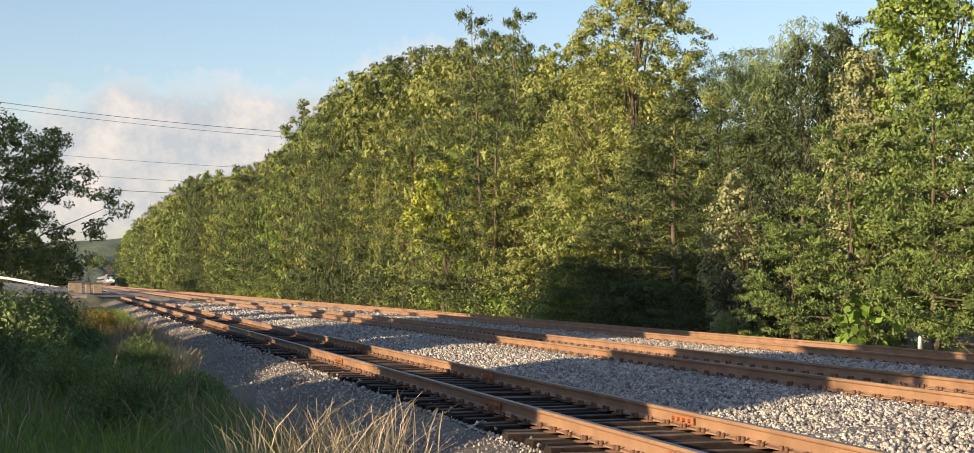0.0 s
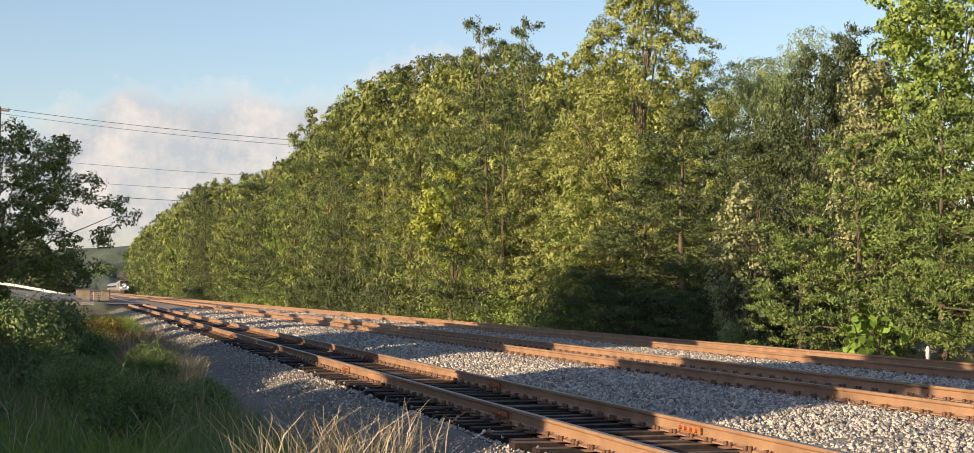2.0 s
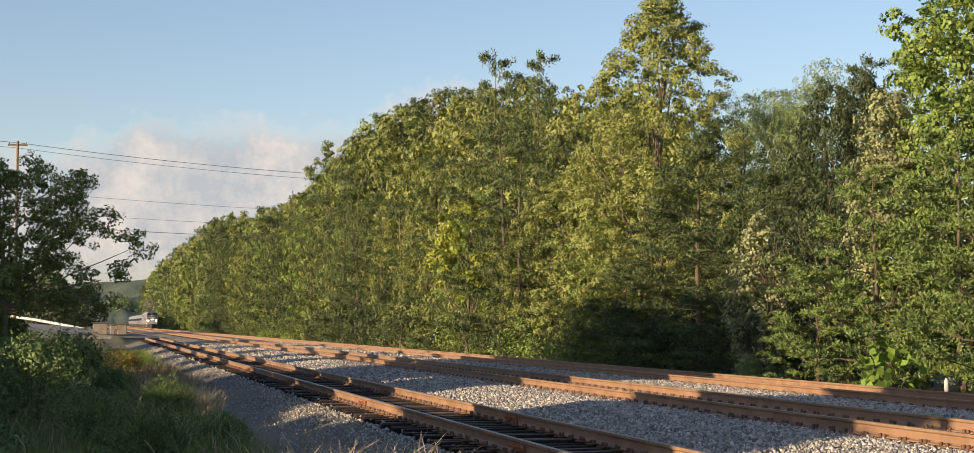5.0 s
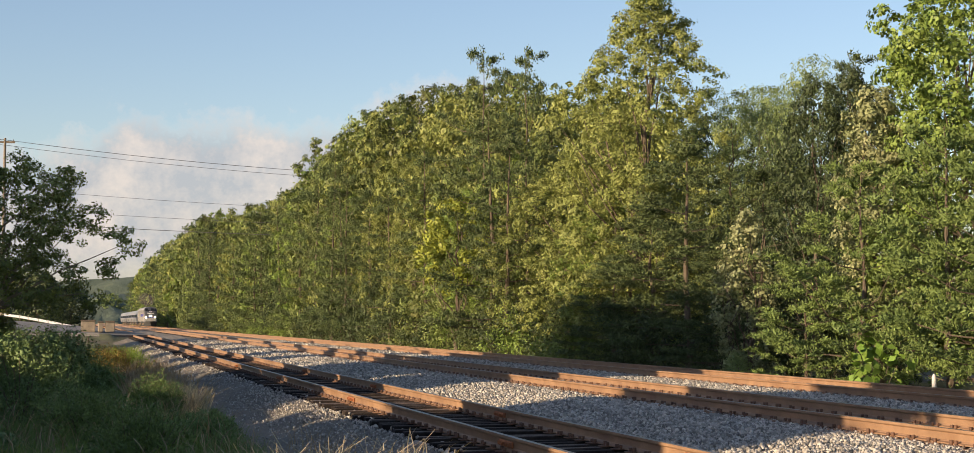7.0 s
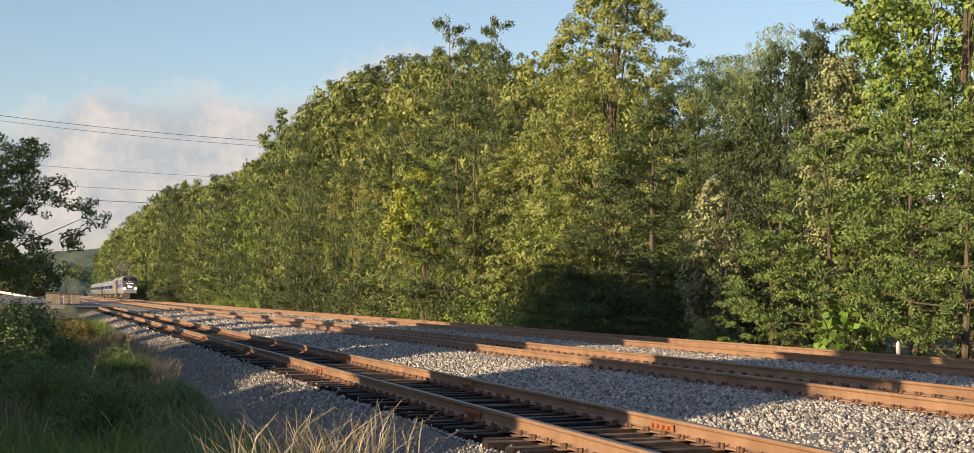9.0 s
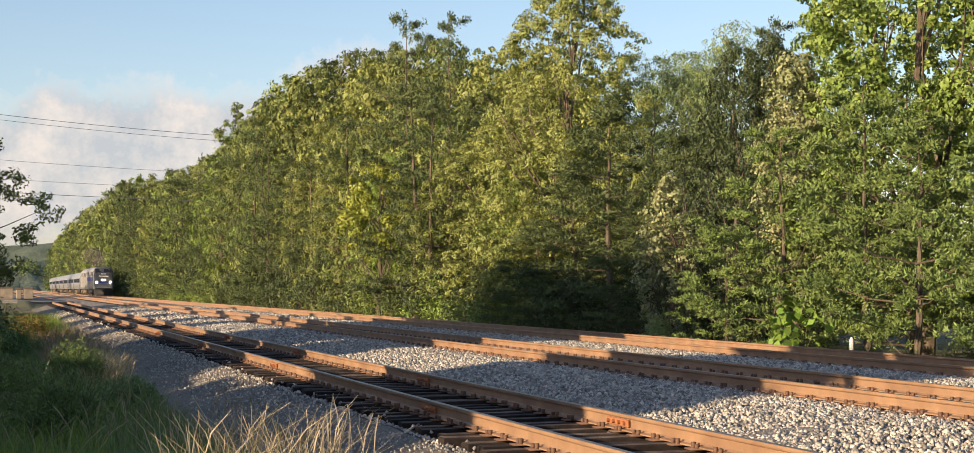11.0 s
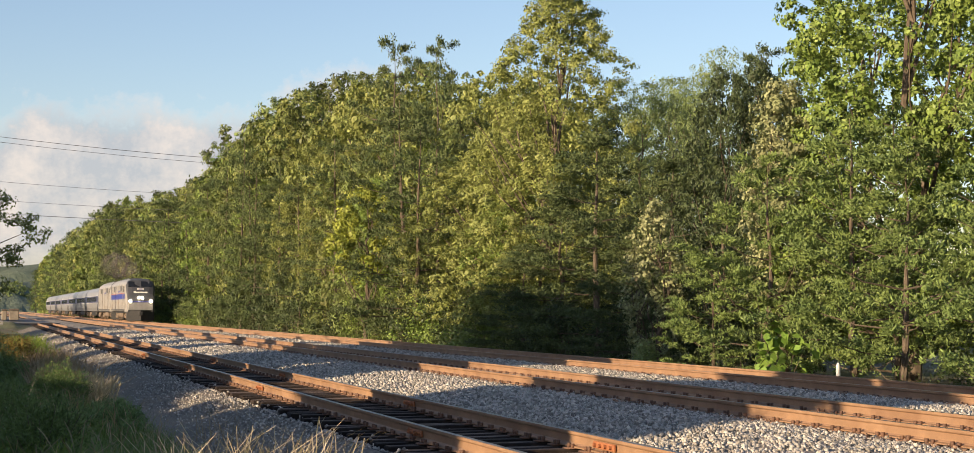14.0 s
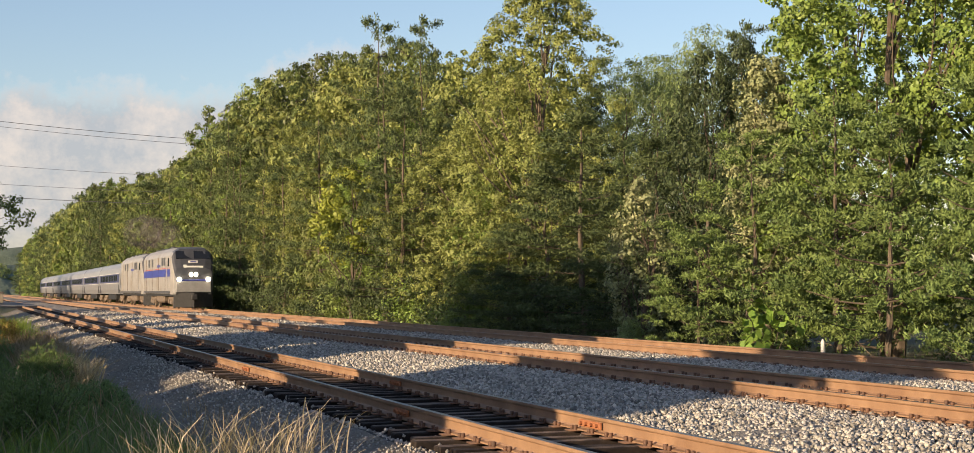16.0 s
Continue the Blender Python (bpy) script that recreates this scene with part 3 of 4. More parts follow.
def shrub(name, label, seed, height, width, leaf, clumps=26, per=70, size=0.08, category="shrub", width_ratio=0.55):
    rng = np.random.default_rng(seed)
    root = tagged(empty(name), label, category)
    cs, rs = [], []
    for k in range(clumps):
        a, h = rng.uniform(0, 2 * math.pi), rng.uniform(0.05, 0.95)
        rr = width * 0.5 * math.sqrt(max(0.03, 1 - (h - 0.25) ** 2 * 1.7)) * rng.uniform(0.2, 1.0)
        c = (rr * math.cos(a), rr * math.sin(a), h * height)
        cs.append(c)
        rs.append(0.2 * (height + width) * 0.5 * rng.uniform(0.6, 1.25))
        if k % 4 == 0:
            bm = bmesh.new()
            tube(bm, [(c[0] * 0.1, c[1] * 0.1, -0.1), (c[0] * 0.5, c[1] * 0.5, c[2] * 0.6), c], 0.015, 0.005, 4)
            part("stem", bm, BARK, root)
    link("foliage", leaf_mesh("foliage", cs, rs, per, size, rng, squash=0.9, up=0.4, width=width_ratio), LEAF[leaf], root)
    return root


def wand_bush(name, label, seed, height, width, leaf, wands=60, per=60, size=0.07, ratio=0.25, arch=0.35):
    """Feathery bush: many thin wands from one base, each clad in narrow leaves towards its tip."""
    rng = np.random.default_rng(seed)
    root = tagged(empty(name), label, "shrub")
    ps, ds = [], []
    for k in range(wands):
        a, out = rng.uniform(0, 6.28), rng.uniform(0.05, 1) ** 0.6
        h = height * rng.uniform(0.6, 1.08) * (1 - 0.45 * out ** 2)
        tip = np.array((math.cos(a) * out * width / 2, math.sin(a) * out * width / 2, h))
        base = tip * [0.25, 0.25, 0] + [0, 0, -0.05]
        mid = base * 0.5 + tip * 0.5 + np.array((0, 0, h * arch * 0.5))
        u = (rng.uniform(0.12, 1.0, per) ** 0.8)[:, None]
        c = base * (1 - u) ** 2 + mid * 2 * u * (1 - u) + tip * u * u
        ps.append(c + rng.normal(size=(per, 3)) * (0.025 + 0.06 * (1 - u)) * height)
        ds.append(np.repeat(unit(tip - mid)[None], per, 0))
        if k % 5 == 0:
            bm = bmesh.new()
            tube(bm, [base, base * 0.25 + mid * 0.5 + tip * 0.25, tip], 0.010, 0.003, 4)
            part("stem", bm, BARK, root)
    p, d = np.concatenate(ps), np.concatenate(ds)
    n = len(p)
    e = unit(unit(rng.normal(size=(n, 3))) + d * 0.8)
    L = (size * rng.uniform(0.6, 1.4, n))[:, None]
    b = unit(np.cross(e, rng.normal(size=(n, 3)))) * L * ratio * 0.5
    v = np.stack([p, p + e * L * 0.5 + b, p + e * L, p + e * L * 0.5 - b], 1).reshape(-1, 3)
    link("foliage", quads_mesh("foliage", v), LEAF[leaf], root)
    return root


def blades(name, spots, heights, width, lean, rng, material, label, curl=0.35, heads=False):
    """Bent tapering grass blades: three quads each, and seed heads if asked."""
    n = len(spots)
    p = np.asarray(spots, float)
    a = rng.uniform(0, 2 * np.pi, n)
    dirn = np.stack([np.cos(a), np.sin(a), np.zeros(n)], 1)
    side = np.stack([-np.sin(a + rng.normal(size=n) * 0.6), np.cos(a), np.zeros(n)], 1)
    h = np.asarray(heights)[:, None]
    ln = (lean * rng.uniform(0.2, 1.4, n))[:, None]
    rows, us = [], (0, 0.35, 0.72, 1.0)
    for u in us:
        c = p + dirn * h * (ln * u + curl * u ** 3 * rng.uniform(0.2, 1.2, (n, 1))) + np.array([0, 0, 1]) * h * (u - 0.16 * u ** 3)
        w = width * (1 - 0.75 * u) * rng.uniform(0.7, 1.3, (n, 1))
        if heads:
            w = np.where(u > 0.6, width * 1.9 * (1.35 - u), width * 0.5) * rng.uniform(0.7, 1.3, (n, 1))
        rows += [c - side * w / 2, c + side * w / 2]
    v = np.stack(rows, 1).reshape(-1, 3)
    base = 8 * np.arange(n)[:, None, None]
    f = (np.array([(0, 1, 3, 2), (2, 3, 5, 4), (4, 5, 7, 6)])[None] + base).reshape(-1, 4)
    ob = link(name, quick_mesh(name, v, f), material)
    return tagged(ob, label, "grass", kind="stuff")


def put(ob, x, y, z, rz=0, s=1.0, sz=None):
    ob.matrix_basis = pose(x, y, z, 0, 0, rz)
    ob.scale = (s, s, s if sz is None else sz)
    return ob


def again(ob, x, y, z, rz, s=1.0, sz=None):
    c = copy_thing(ob, pose(x, y, z, 0, 0, rz))
    c.scale = (s, s, s if sz is None else sz)
    return c


SKYLINE = ((60, 12.0), (72, 12.4), (84, 15.0), (104, 17.6), (124, 19.8), (144, 21.4), (161, 21.2), (177, 19.6), (210, 18.6), (260, 20.0), (318, 22.8), (395, 25.5), (505, 25.5), (640, 25.0), (760, 24.5))


def make_forest():
    g = -0.55
    rng = random.Random(17)
    oak_l, maple_l, olive_l = "tall green oak at the forest edge", "bright green leafy maple at the forest edge", "olive green loose-crowned tree at the forest edge"
    oak = [broadleaf("oak_tree", oak_l, 20 + k, 12, w, "oak", 100, 0.82, 6, 42, 0.12, pointy=0.05, limbs=8, twig_r=0.27, core=1200, soft=0.35) for k, w in enumerate((8.0, 7.4, 8.6))]
    maple = [broadleaf("maple_tree", maple_l, 30 + k, 12, w, "maple", 90, 0.85, 6, 48, 0.10, pointy=0.2, limbs=8, twig_r=0.27, core=1200, soft=0.35) for k, w in enumerate((7.0, 7.6))]
    olive = [broadleaf("elm_tree", olive_l, 40 + k, 12, w, "olive", 120, 0.62, 6, 36, 0.10, pointy=0.4, twig_r=0.25, limbs=10, core=1200) for k, w in enumerate((7.4, 7.0))]
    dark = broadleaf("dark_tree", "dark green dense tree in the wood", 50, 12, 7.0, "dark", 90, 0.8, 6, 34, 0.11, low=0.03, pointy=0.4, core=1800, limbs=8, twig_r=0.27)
    locust = broadleaf("locust_tree", "feathery pale green locust tree", 51, 12, 7.5, "locust", 70, 0.95, 9, 26, 0.12, low=0.25, pointy=0.1, uneven=0.5, core=0, limbs=12, leafw=0.45)
    pine = [conifer("pine_tree", "tall pine with tiered dark green needle boughs", 60 + k, 12, w, "pine", 10, 5, 2, 17, 12, 0.58, 0.17, 0.32, taper=0.5, crest=0.15, rise=0.06, tuft_r=0.25) for k, w in enumerate((5.8, 6.4))]
    crest_pine = conifer("crest_pine", "tall thin-topped pine with open layered boughs", 64, 12, 5.4, "pine", 10, 4, 2, 15, 12, 0.5, 0.16, 0.32, low=0.3, taper=0.3, crest=0.34, rise=0.12, ragged=0.4, tuft_r=0.2)
    edge_pine = [conifer("edge_pine", "dark tiered pine with drooping boughs at the forest edge", 66 + k, 9, w, "pine", 12, 6, 2, 20, 15, 0.46, 0.135, 0.32, taper=0.65, rise=0.05, tuft_r=0.18) for k, w in enumerate((5.2, 4.8))]
    cedar = [conifer("young_pine", "dense young pine with soft green upturned boughs", 70 + k, 6, w, "cedar", 10, 5, 2, 18, 16, 0.36, 0.115, 0.32, taper=0.5, rise=0.36, tuft_r=0.13) for k, w in enumerate((4.2, 3.8))]
    far = [broadleaf("far_oak_tree", "green oak in the distant forest edge", 150 + k, 12, w, lf, 70, 1.0, 6, 22, 0.21, low=0.03, pointy=0.1, limbs=4, core=400, twig_r=0.36, soft=0.35) for k, (w, lf) in enumerate(((8.4, "oak"), (7.6, "maple"), (8.0, "olive")))]
    far_pine = conifer("far_pine_tree", "dark pine in the distant forest edge", 170, 12, 6.4, "pine", 12, 6, 2, 8, 8, 0.7, 0.3, 0.35, taper=0.55, crest=0.15, rise=0.1, tuft_r=0.3)
    mid = [broadleaf("inner_oak_tree", "green oak standing inside the wood", 160 + k, 12, w, lf, 90, 0.88, 6, 34, 0.145, pointy=0.05, limbs=6, twig_r=0.3, core=700, soft=0.35) for k, (w, lf) in enumerate(((8.4, "oak"), (7.8, "olive"), (8.2, "oak")))]
    big_tree = broadleaf("tall_maple", "tall bright green leafy tree close to the line", 33, 16.5, 7.6, "maple", 190, 0.72, 6, 40, 0.115, low=0.06, pointy=0.15, limbs=22, leafw=0.75, core=2500, twig_r=0.25, soft=0.4)
    put(broadleaf("tall_elm", "tall olive green loose-topped tree", 45, 15.9, 7.8, "olive", 340, 0.5, 6, 30, 0.095, low=0.03, pointy=0.45, twig_r=0.25, limbs=26, core=3500, uneven=0.25, fill=0.08), 22.0, 61.0, g)
    put(big_tree, 24.0, 38.4, g)
    again(big_tree, 27.4, 46.4, g, 200, 0.8, 0.84)
    again(big_tree, 24.6, 30.5, g, 140, 1.0, 1.0)
    again(big_tree, 28.5, 39.0, g, 250, 1.0, 1.05)
    again(big_tree, 29.0, 33.0, g, 50, 1.0, 1.0)
    put(broadleaf("blossom_tree", "tree with pale whitish leaves beside the tall maple", 36, 8.8, 2.6, "pale", 60, 0.5, 8, 30, 0.10, low=0.2, pointy=0.4, twig_r=0.26, limbs=10, core=200), 21.2, 40.3, g)
    own = {o: 12.0 for o in (*oak, *maple, *olive, dark, locust, *pine, *far, *mid, far_pine, crest_pine)}
    own.update({o: 6.0 for o in cedar})
    own.update({o: 9.0 for o in edge_pine})
    placed = set()
    reach = {o: max(abs(v.co.x) for v in c.data.vertices) for o in own for c in o.children if c.name.startswith("crown")}

    def plant(ob, x, y, h, s):
        x = max(x, 17.3 + 0.75 * reach[ob] * s if "pine" in ob.name else 18.3 + reach[ob] * s)
        sz = h / own[ob]
        if ob in placed:
            again(ob, x, y, g, rng.uniform(0, 360), s, sz)
        else:
            placed.add(ob)
            put(ob, x, y, g, rng.uniform(0, 360), s, sz)
    for ob, x, y, h, s in (
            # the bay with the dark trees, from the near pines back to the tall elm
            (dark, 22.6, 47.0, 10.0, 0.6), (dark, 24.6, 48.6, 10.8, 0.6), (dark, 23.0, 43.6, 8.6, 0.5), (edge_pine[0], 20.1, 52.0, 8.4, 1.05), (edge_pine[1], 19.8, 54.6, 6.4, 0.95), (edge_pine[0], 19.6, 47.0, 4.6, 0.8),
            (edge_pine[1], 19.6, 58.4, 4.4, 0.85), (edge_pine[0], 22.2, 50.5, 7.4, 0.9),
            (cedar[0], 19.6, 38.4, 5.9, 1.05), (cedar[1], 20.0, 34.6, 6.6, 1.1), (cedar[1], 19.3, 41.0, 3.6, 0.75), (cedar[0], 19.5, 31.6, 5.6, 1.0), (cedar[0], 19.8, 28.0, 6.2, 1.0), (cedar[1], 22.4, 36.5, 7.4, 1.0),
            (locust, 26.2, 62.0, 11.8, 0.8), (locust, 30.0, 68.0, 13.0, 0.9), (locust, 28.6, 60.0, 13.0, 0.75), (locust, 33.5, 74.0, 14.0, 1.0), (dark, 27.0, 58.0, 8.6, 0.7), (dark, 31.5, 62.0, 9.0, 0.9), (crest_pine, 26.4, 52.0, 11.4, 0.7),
            # the elm and its neighbours
            (olive[1], 20.8, 69.5, 10.6, 0.95), (olive[0], 22.5, 66.0, 11.6, 0.95), (maple[0], 20.6, 63.0, 7.4, 0.7), (olive[1], 20.6, 60.4, 8.6, 0.7), (olive[0], 20.4, 74.5, 9.4, 0.9),
            # pines along the edge, with two that stand above the crowns
            (crest_pine, 22.0, 88.7, 17.4, 0.95), (crest_pine, 22.0, 79.1, 15.8, 0.8), (pine[1], 20.6, 81.0, 13.2, 1.1), (pine[0], 20.2, 76.5, 11.0, 0.95), (pine[0], 19.6, 97.0, 12.4, 1.1),
            (pine[1], 19.6, 108.0, 10.8, 1.0), (pine[1], 19.6, 119.0, 12.5, 1.15), (pine[0], 19.5, 130.0, 13.0, 1.1), (pine[1], 19.6, 147.0, 15.0, 1.15), (pine[0], 19.5, 158.0, 14.4, 1.2), (pine[1], 19.6, 176.0, 14.6, 1.2),
            (pine[0], 19.6, 194.0, 15.0, 1.25), (pine[0], 19.5, 232.0, 15.0, 1.3), (pine[1], 19.5, 262.0, 15.0, 1.3), (far[0], 21.8, 317.6, 23.0, 1.05), (maple[0], 21.0, 88.5, 9.8, 0.75)):
        plant(ob, x, y, h, s)
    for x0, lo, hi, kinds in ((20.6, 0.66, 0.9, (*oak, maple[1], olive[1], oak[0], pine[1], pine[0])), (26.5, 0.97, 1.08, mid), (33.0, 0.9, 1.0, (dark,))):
        y = 70.0 if x0 < 28 else 68.0
        while y < 720:
            y += (9.6 if x0 < 22 else 6.5) * rng.uniform(0.8, 1.25) * (1 + max(0, y - 150) / 140)
            h = float(np.interp(y, [a for a, _ in SKYLINE], [b for _, b in SKYLINE])) * rng.uniform(lo, hi)
            ob = rng.choice(kinds if y < 175 or x0 > 28 else (*far, far_pine) if x0 > 22 else (*far, far_pine, far_pine))
            plant(ob, x0 + (rng.choice((-1.0, 1.0, 3.2)) if x0 < 22 else rng.uniform(-0.6, 0.8)), y, h, max(0.7, h / 12 * (rng.uniform(0.62, 0.8) if x0 < 22 else rng.uniform(0.78, 0.9))))
            if x0 > 28 and y > 200:
                break
    for k, ob in enumerate(o for o in own if o not in placed):
        plant(ob, 25.5, 92.0 + 9 * k, 13.0, 0.9)
    # underwood along the edge
    bush = [shrub("understorey_bush", "leafy green bush under the forest edge", 80 + k, 2.6, 3.4, lf, 32, 80, 0.13) for k, lf in enumerate(("oak", "maple", "dark"))]
    put(bush[0], 19.6, 63.0, g), put(bush[1], 19.6, 73.0, g), put(bush[2], 19.5, 53.0, g, 40, 0.9)
    rng = random.Random(9)
    y = 60.0
    while y < 330:
        y += rng.uniform(2.6, 4.2) * (1 + y / 160)
        # only dark-leaved bushes from 98 to 150 m, in place of deep shade there
        ob = bush[2 if 98 < y < 150 else rng.choice((0, 0, 1, 2, 2))]
        s = rng.uniform(0.7, 1.15) * (1 + y / 500)
        again(ob, rng.uniform(18.2, 18.9) + 1.5 * s, y, g, rng.uniform(0, 360), s, s * rng.uniform(0.8, 1.5))
    for y, s in ((46.0, 0.7), (42.0, 0.8), (50.0, 0.8), (30.0, 0.7)):
        again(bush[2], 20.6, y, g, y * 31, s)
    put(broadleaf("sapling", "slender sapling with pale yellow-green leaves", 90, 5.4, 2.0, "pale", 44, 0.34, 6, 16, 0.10, low=0.05, pointy=0.5, twig_r=0.2, limbs=16, core=0), 18.9, 44.1, g)
    put(broadleaf("yellow_tree", "small tree with bright yellow-green leaves", 91, 9.0, 4.4, "yellow", 46, 0.5, 8, 24, 0.14, low=0.42, pointy=0.1, limbs=14, core=0, uneven=0.5, twig_r=0.26), 19.4, 83.6, g)
    put(shrub("round_bush", "small round pale green bush beside the track", 93, 1.15, 1.2, "locust", 30, 90, 0.06), 18.0, 42.8, g)
    put(shrub("big_leaf_plant", "bright green broad-leaved weed beside the track", 94, 1.5, 1.7, "broad", 26, 9, 0.28, "plant", 0.8), 18.0, 34.2, g)


def make_left():
    # the lone tree on the verge
    put(broadleaf("verge_tree", "open-crowned verge tree with green leaves and bare twigs", 101, 7.2, 5.6, "olive", 78, 0.6, 9, 32, 0.115, fork=0.42, low=0.34, pointy=0.05, uneven=0.55, bark=PALE_BARK, limbs=30, core=200, twig_r=0.26, leafw=0.5), -2.5, 50, -0.5)
    specs = [("leafy green bush on the verge", "shrub", -1.15, 33.0, 1.95, 2.2, 0.09, 0.45), ("dark green feathery bush on the verge", "cedar", 0.75, 22.5, 1.15, 1.4, 0.10, 0.22),
             ("rusty yellow-green bush on the verge", "rust", 0.8, 55.0, 1.15, 2.1, 0.08, 0.5), ("tall green weeds on the verge", "shrub", -1.9, 39.0, 1.9, 2.4, 0.13, 0.3), ("dark leafy bush behind the weeds", "shrub", -0.5, 38.0, 1.75, 2.0, 0.10, 0.45), ("low feathery bush behind the rusty bush", "shrub", 0.35, 46.0, 1.3, 1.6, 0.10, 0.3),
             ("dense feathery dark bush on the verge", "cedar", 0.1, 28.0, 1.2, 1.8, 0.10, 0.22), ("low green bush at the foot of the bank", "shrub", 1.95, 26.5, 0.65, 1.1, 0.08, 0.3),
             ("feathery green bush beside the bank", "cedar", 1.45, 33.0, 1.15, 1.1, 0.09, 0.22), ("low leafy bush on the verge", "shrub", -1.5, 25.0, 0.7, 1.5, 0.09, 0.4),
             ("tall dark bush under the verge tree", "dark", -3.4, 49.0, 1.9, 3.0, 0.13, 0.5), ("leafy bush under the verge tree", "shrub", -2.3, 46.0, 1.5, 2.2, 0.12, 0.5),
             ("green bush in the long grass", "shrub", -0.2, 52.0, 1.0, 2.0, 0.12, 0.4), ("vine-covered bush under the verge tree", "olive", -2.6, 50.5, 2.3, 1.5, 0.12, 0.5)]
    for k, (label, leaf, x, y, h, w, size, ratio) in enumerate(specs):
        if ratio < 0.35:
            ob = wand_bush("feathery_bush", label, 110 + k, h * 0.92, w * 1.15, leaf, 130, 80, size * 0.7, ratio)
        else:
            ob = shrub("verge_bush", label, 110 + k, h, w, leaf, 60, 130, size * 0.8, width_ratio=ratio)
        put(ob, x, y, ground_z(x, y) - 0.03, k * 50)
    rng = np.random.default_rng(7)

    def patch(n, x0, x1, y0, y1, lo, hi, width, lean, material, label, heads=False, curl=0.35):
        x, y = rng.uniform(x0, x1, n), rng.uniform(y0, y1, n)
        z = [max(ground_z(a, b), float(np.interp(a, [p[0] for p in PROFILE], [p[1] for p in PROFILE])) if a > 2.4 else -9) - 0.03 for a, b in zip(x, y)]
        blades("grass", np.stack([x, y, z], 1), rng.uniform(lo, hi, n), width, lean, rng, material, label, curl, heads)
    patch(22000, -2.2, 2.6, 13.5, 34, 0.15, 0.55, 0.009, 0.45, GRASS_GREEN, "shaded green grass on the verge")
    patch(1600, -1.6, 1.2, 15, 24, 0.3, 0.7, 0.012, 0.4, GRASS_LIT, "fresh green grass on the verge")
    patch(700, -1.5, 2.4, 18, 34, 0.4, 0.85, 0.010, 0.35, GRASS_PINK, "brown stalks in the verge grass", True)
    patch(5000, -4.0, 2.6, 34, 75, 0.25, 0.6, 0.02, 0.4, GRASS_GREEN, "green grass along the verge")
    patch(1800, 0.4, 2.7, 62, 86, 0.6, 1.15, 0.022, 0.2, GRASS_LIT, "tall fresh green grass on the verge")
    patch(1300, 1.1, 2.7, 36, 58, 0.45, 1.0, 0.02, 0.3, GRASS_PINK, "pinkish seeding grass on the verge", True)
    patch(330, 1.9, 2.5, 33, 36, 0.5, 0.95, 0.018, 0.2, GRASS_DRY, "pale plume grass tuft", True)
    patch(420, 1.5, 3.3, 14.4, 16.8, 0.45, 1.12, 0.008, 0.35, GRASS_DRY, "dry golden grass at the foot of the bank", True)
    patch(480, 1.4, 3.2, 14.2, 16.4, 0.25, 0.65, 0.007, 0.45, GRASS_DRY, "short dry golden grass at the foot of the bank")
    patch(120, 0.9, 1.9, 15.2, 16.5, 0.3, 0.6, 0.010, 0.4, GRASS_DRY, "bent dry grass stalks", True)
    patch(260, 2.2, 3.6, 17, 26, 0.25, 0.6, 0.010, 0.35, GRASS_PINK, "thin brown grass on the cinder bank")


# ---- road, rails and far things on the left ----
def guardrail(name, label, pts, material, post_gap=2.0):
    root = tagged(empty(name), label, "guardrail")
    prof = [(0, 0.0), (0.05, 0.05), (0.0, 0.11), (0.0, 0.19), (0.05, 0.25), (0, 0.31), (-0.015, 0.31), (-0.015, 0.0)]
    bm = bmesh.new()
    pts = [Vector(p) for p in pts]
    rings = []
    for i, p in enumerate(pts):
        d = (pts[min(i + 1, len(pts) - 1)] - pts[max(i - 1, 0)]).normalized()
        side = Vector((d.y, -d.x, 0))
        rings.append([p + side * a + Vector((0, 0, 0.42 + b)) for a, b in prof])
    loft(bm, rings)
    part("beam", bm, material, root, "corrugated steel beam")
    for a, b in zip(pts, pts[1:]):
        n = max(1, int((b - a).length / post_gap))
        for k in range(n):
            p = a + (b - a) * (k / n)
            part("post", boxed(p.x - 0.08, p.x + 0.08, p.y + 0.03, p.y + 0.18, p.z - 0.3, p.z + 0.72, bevel=0.01), WOOD_POST, root)


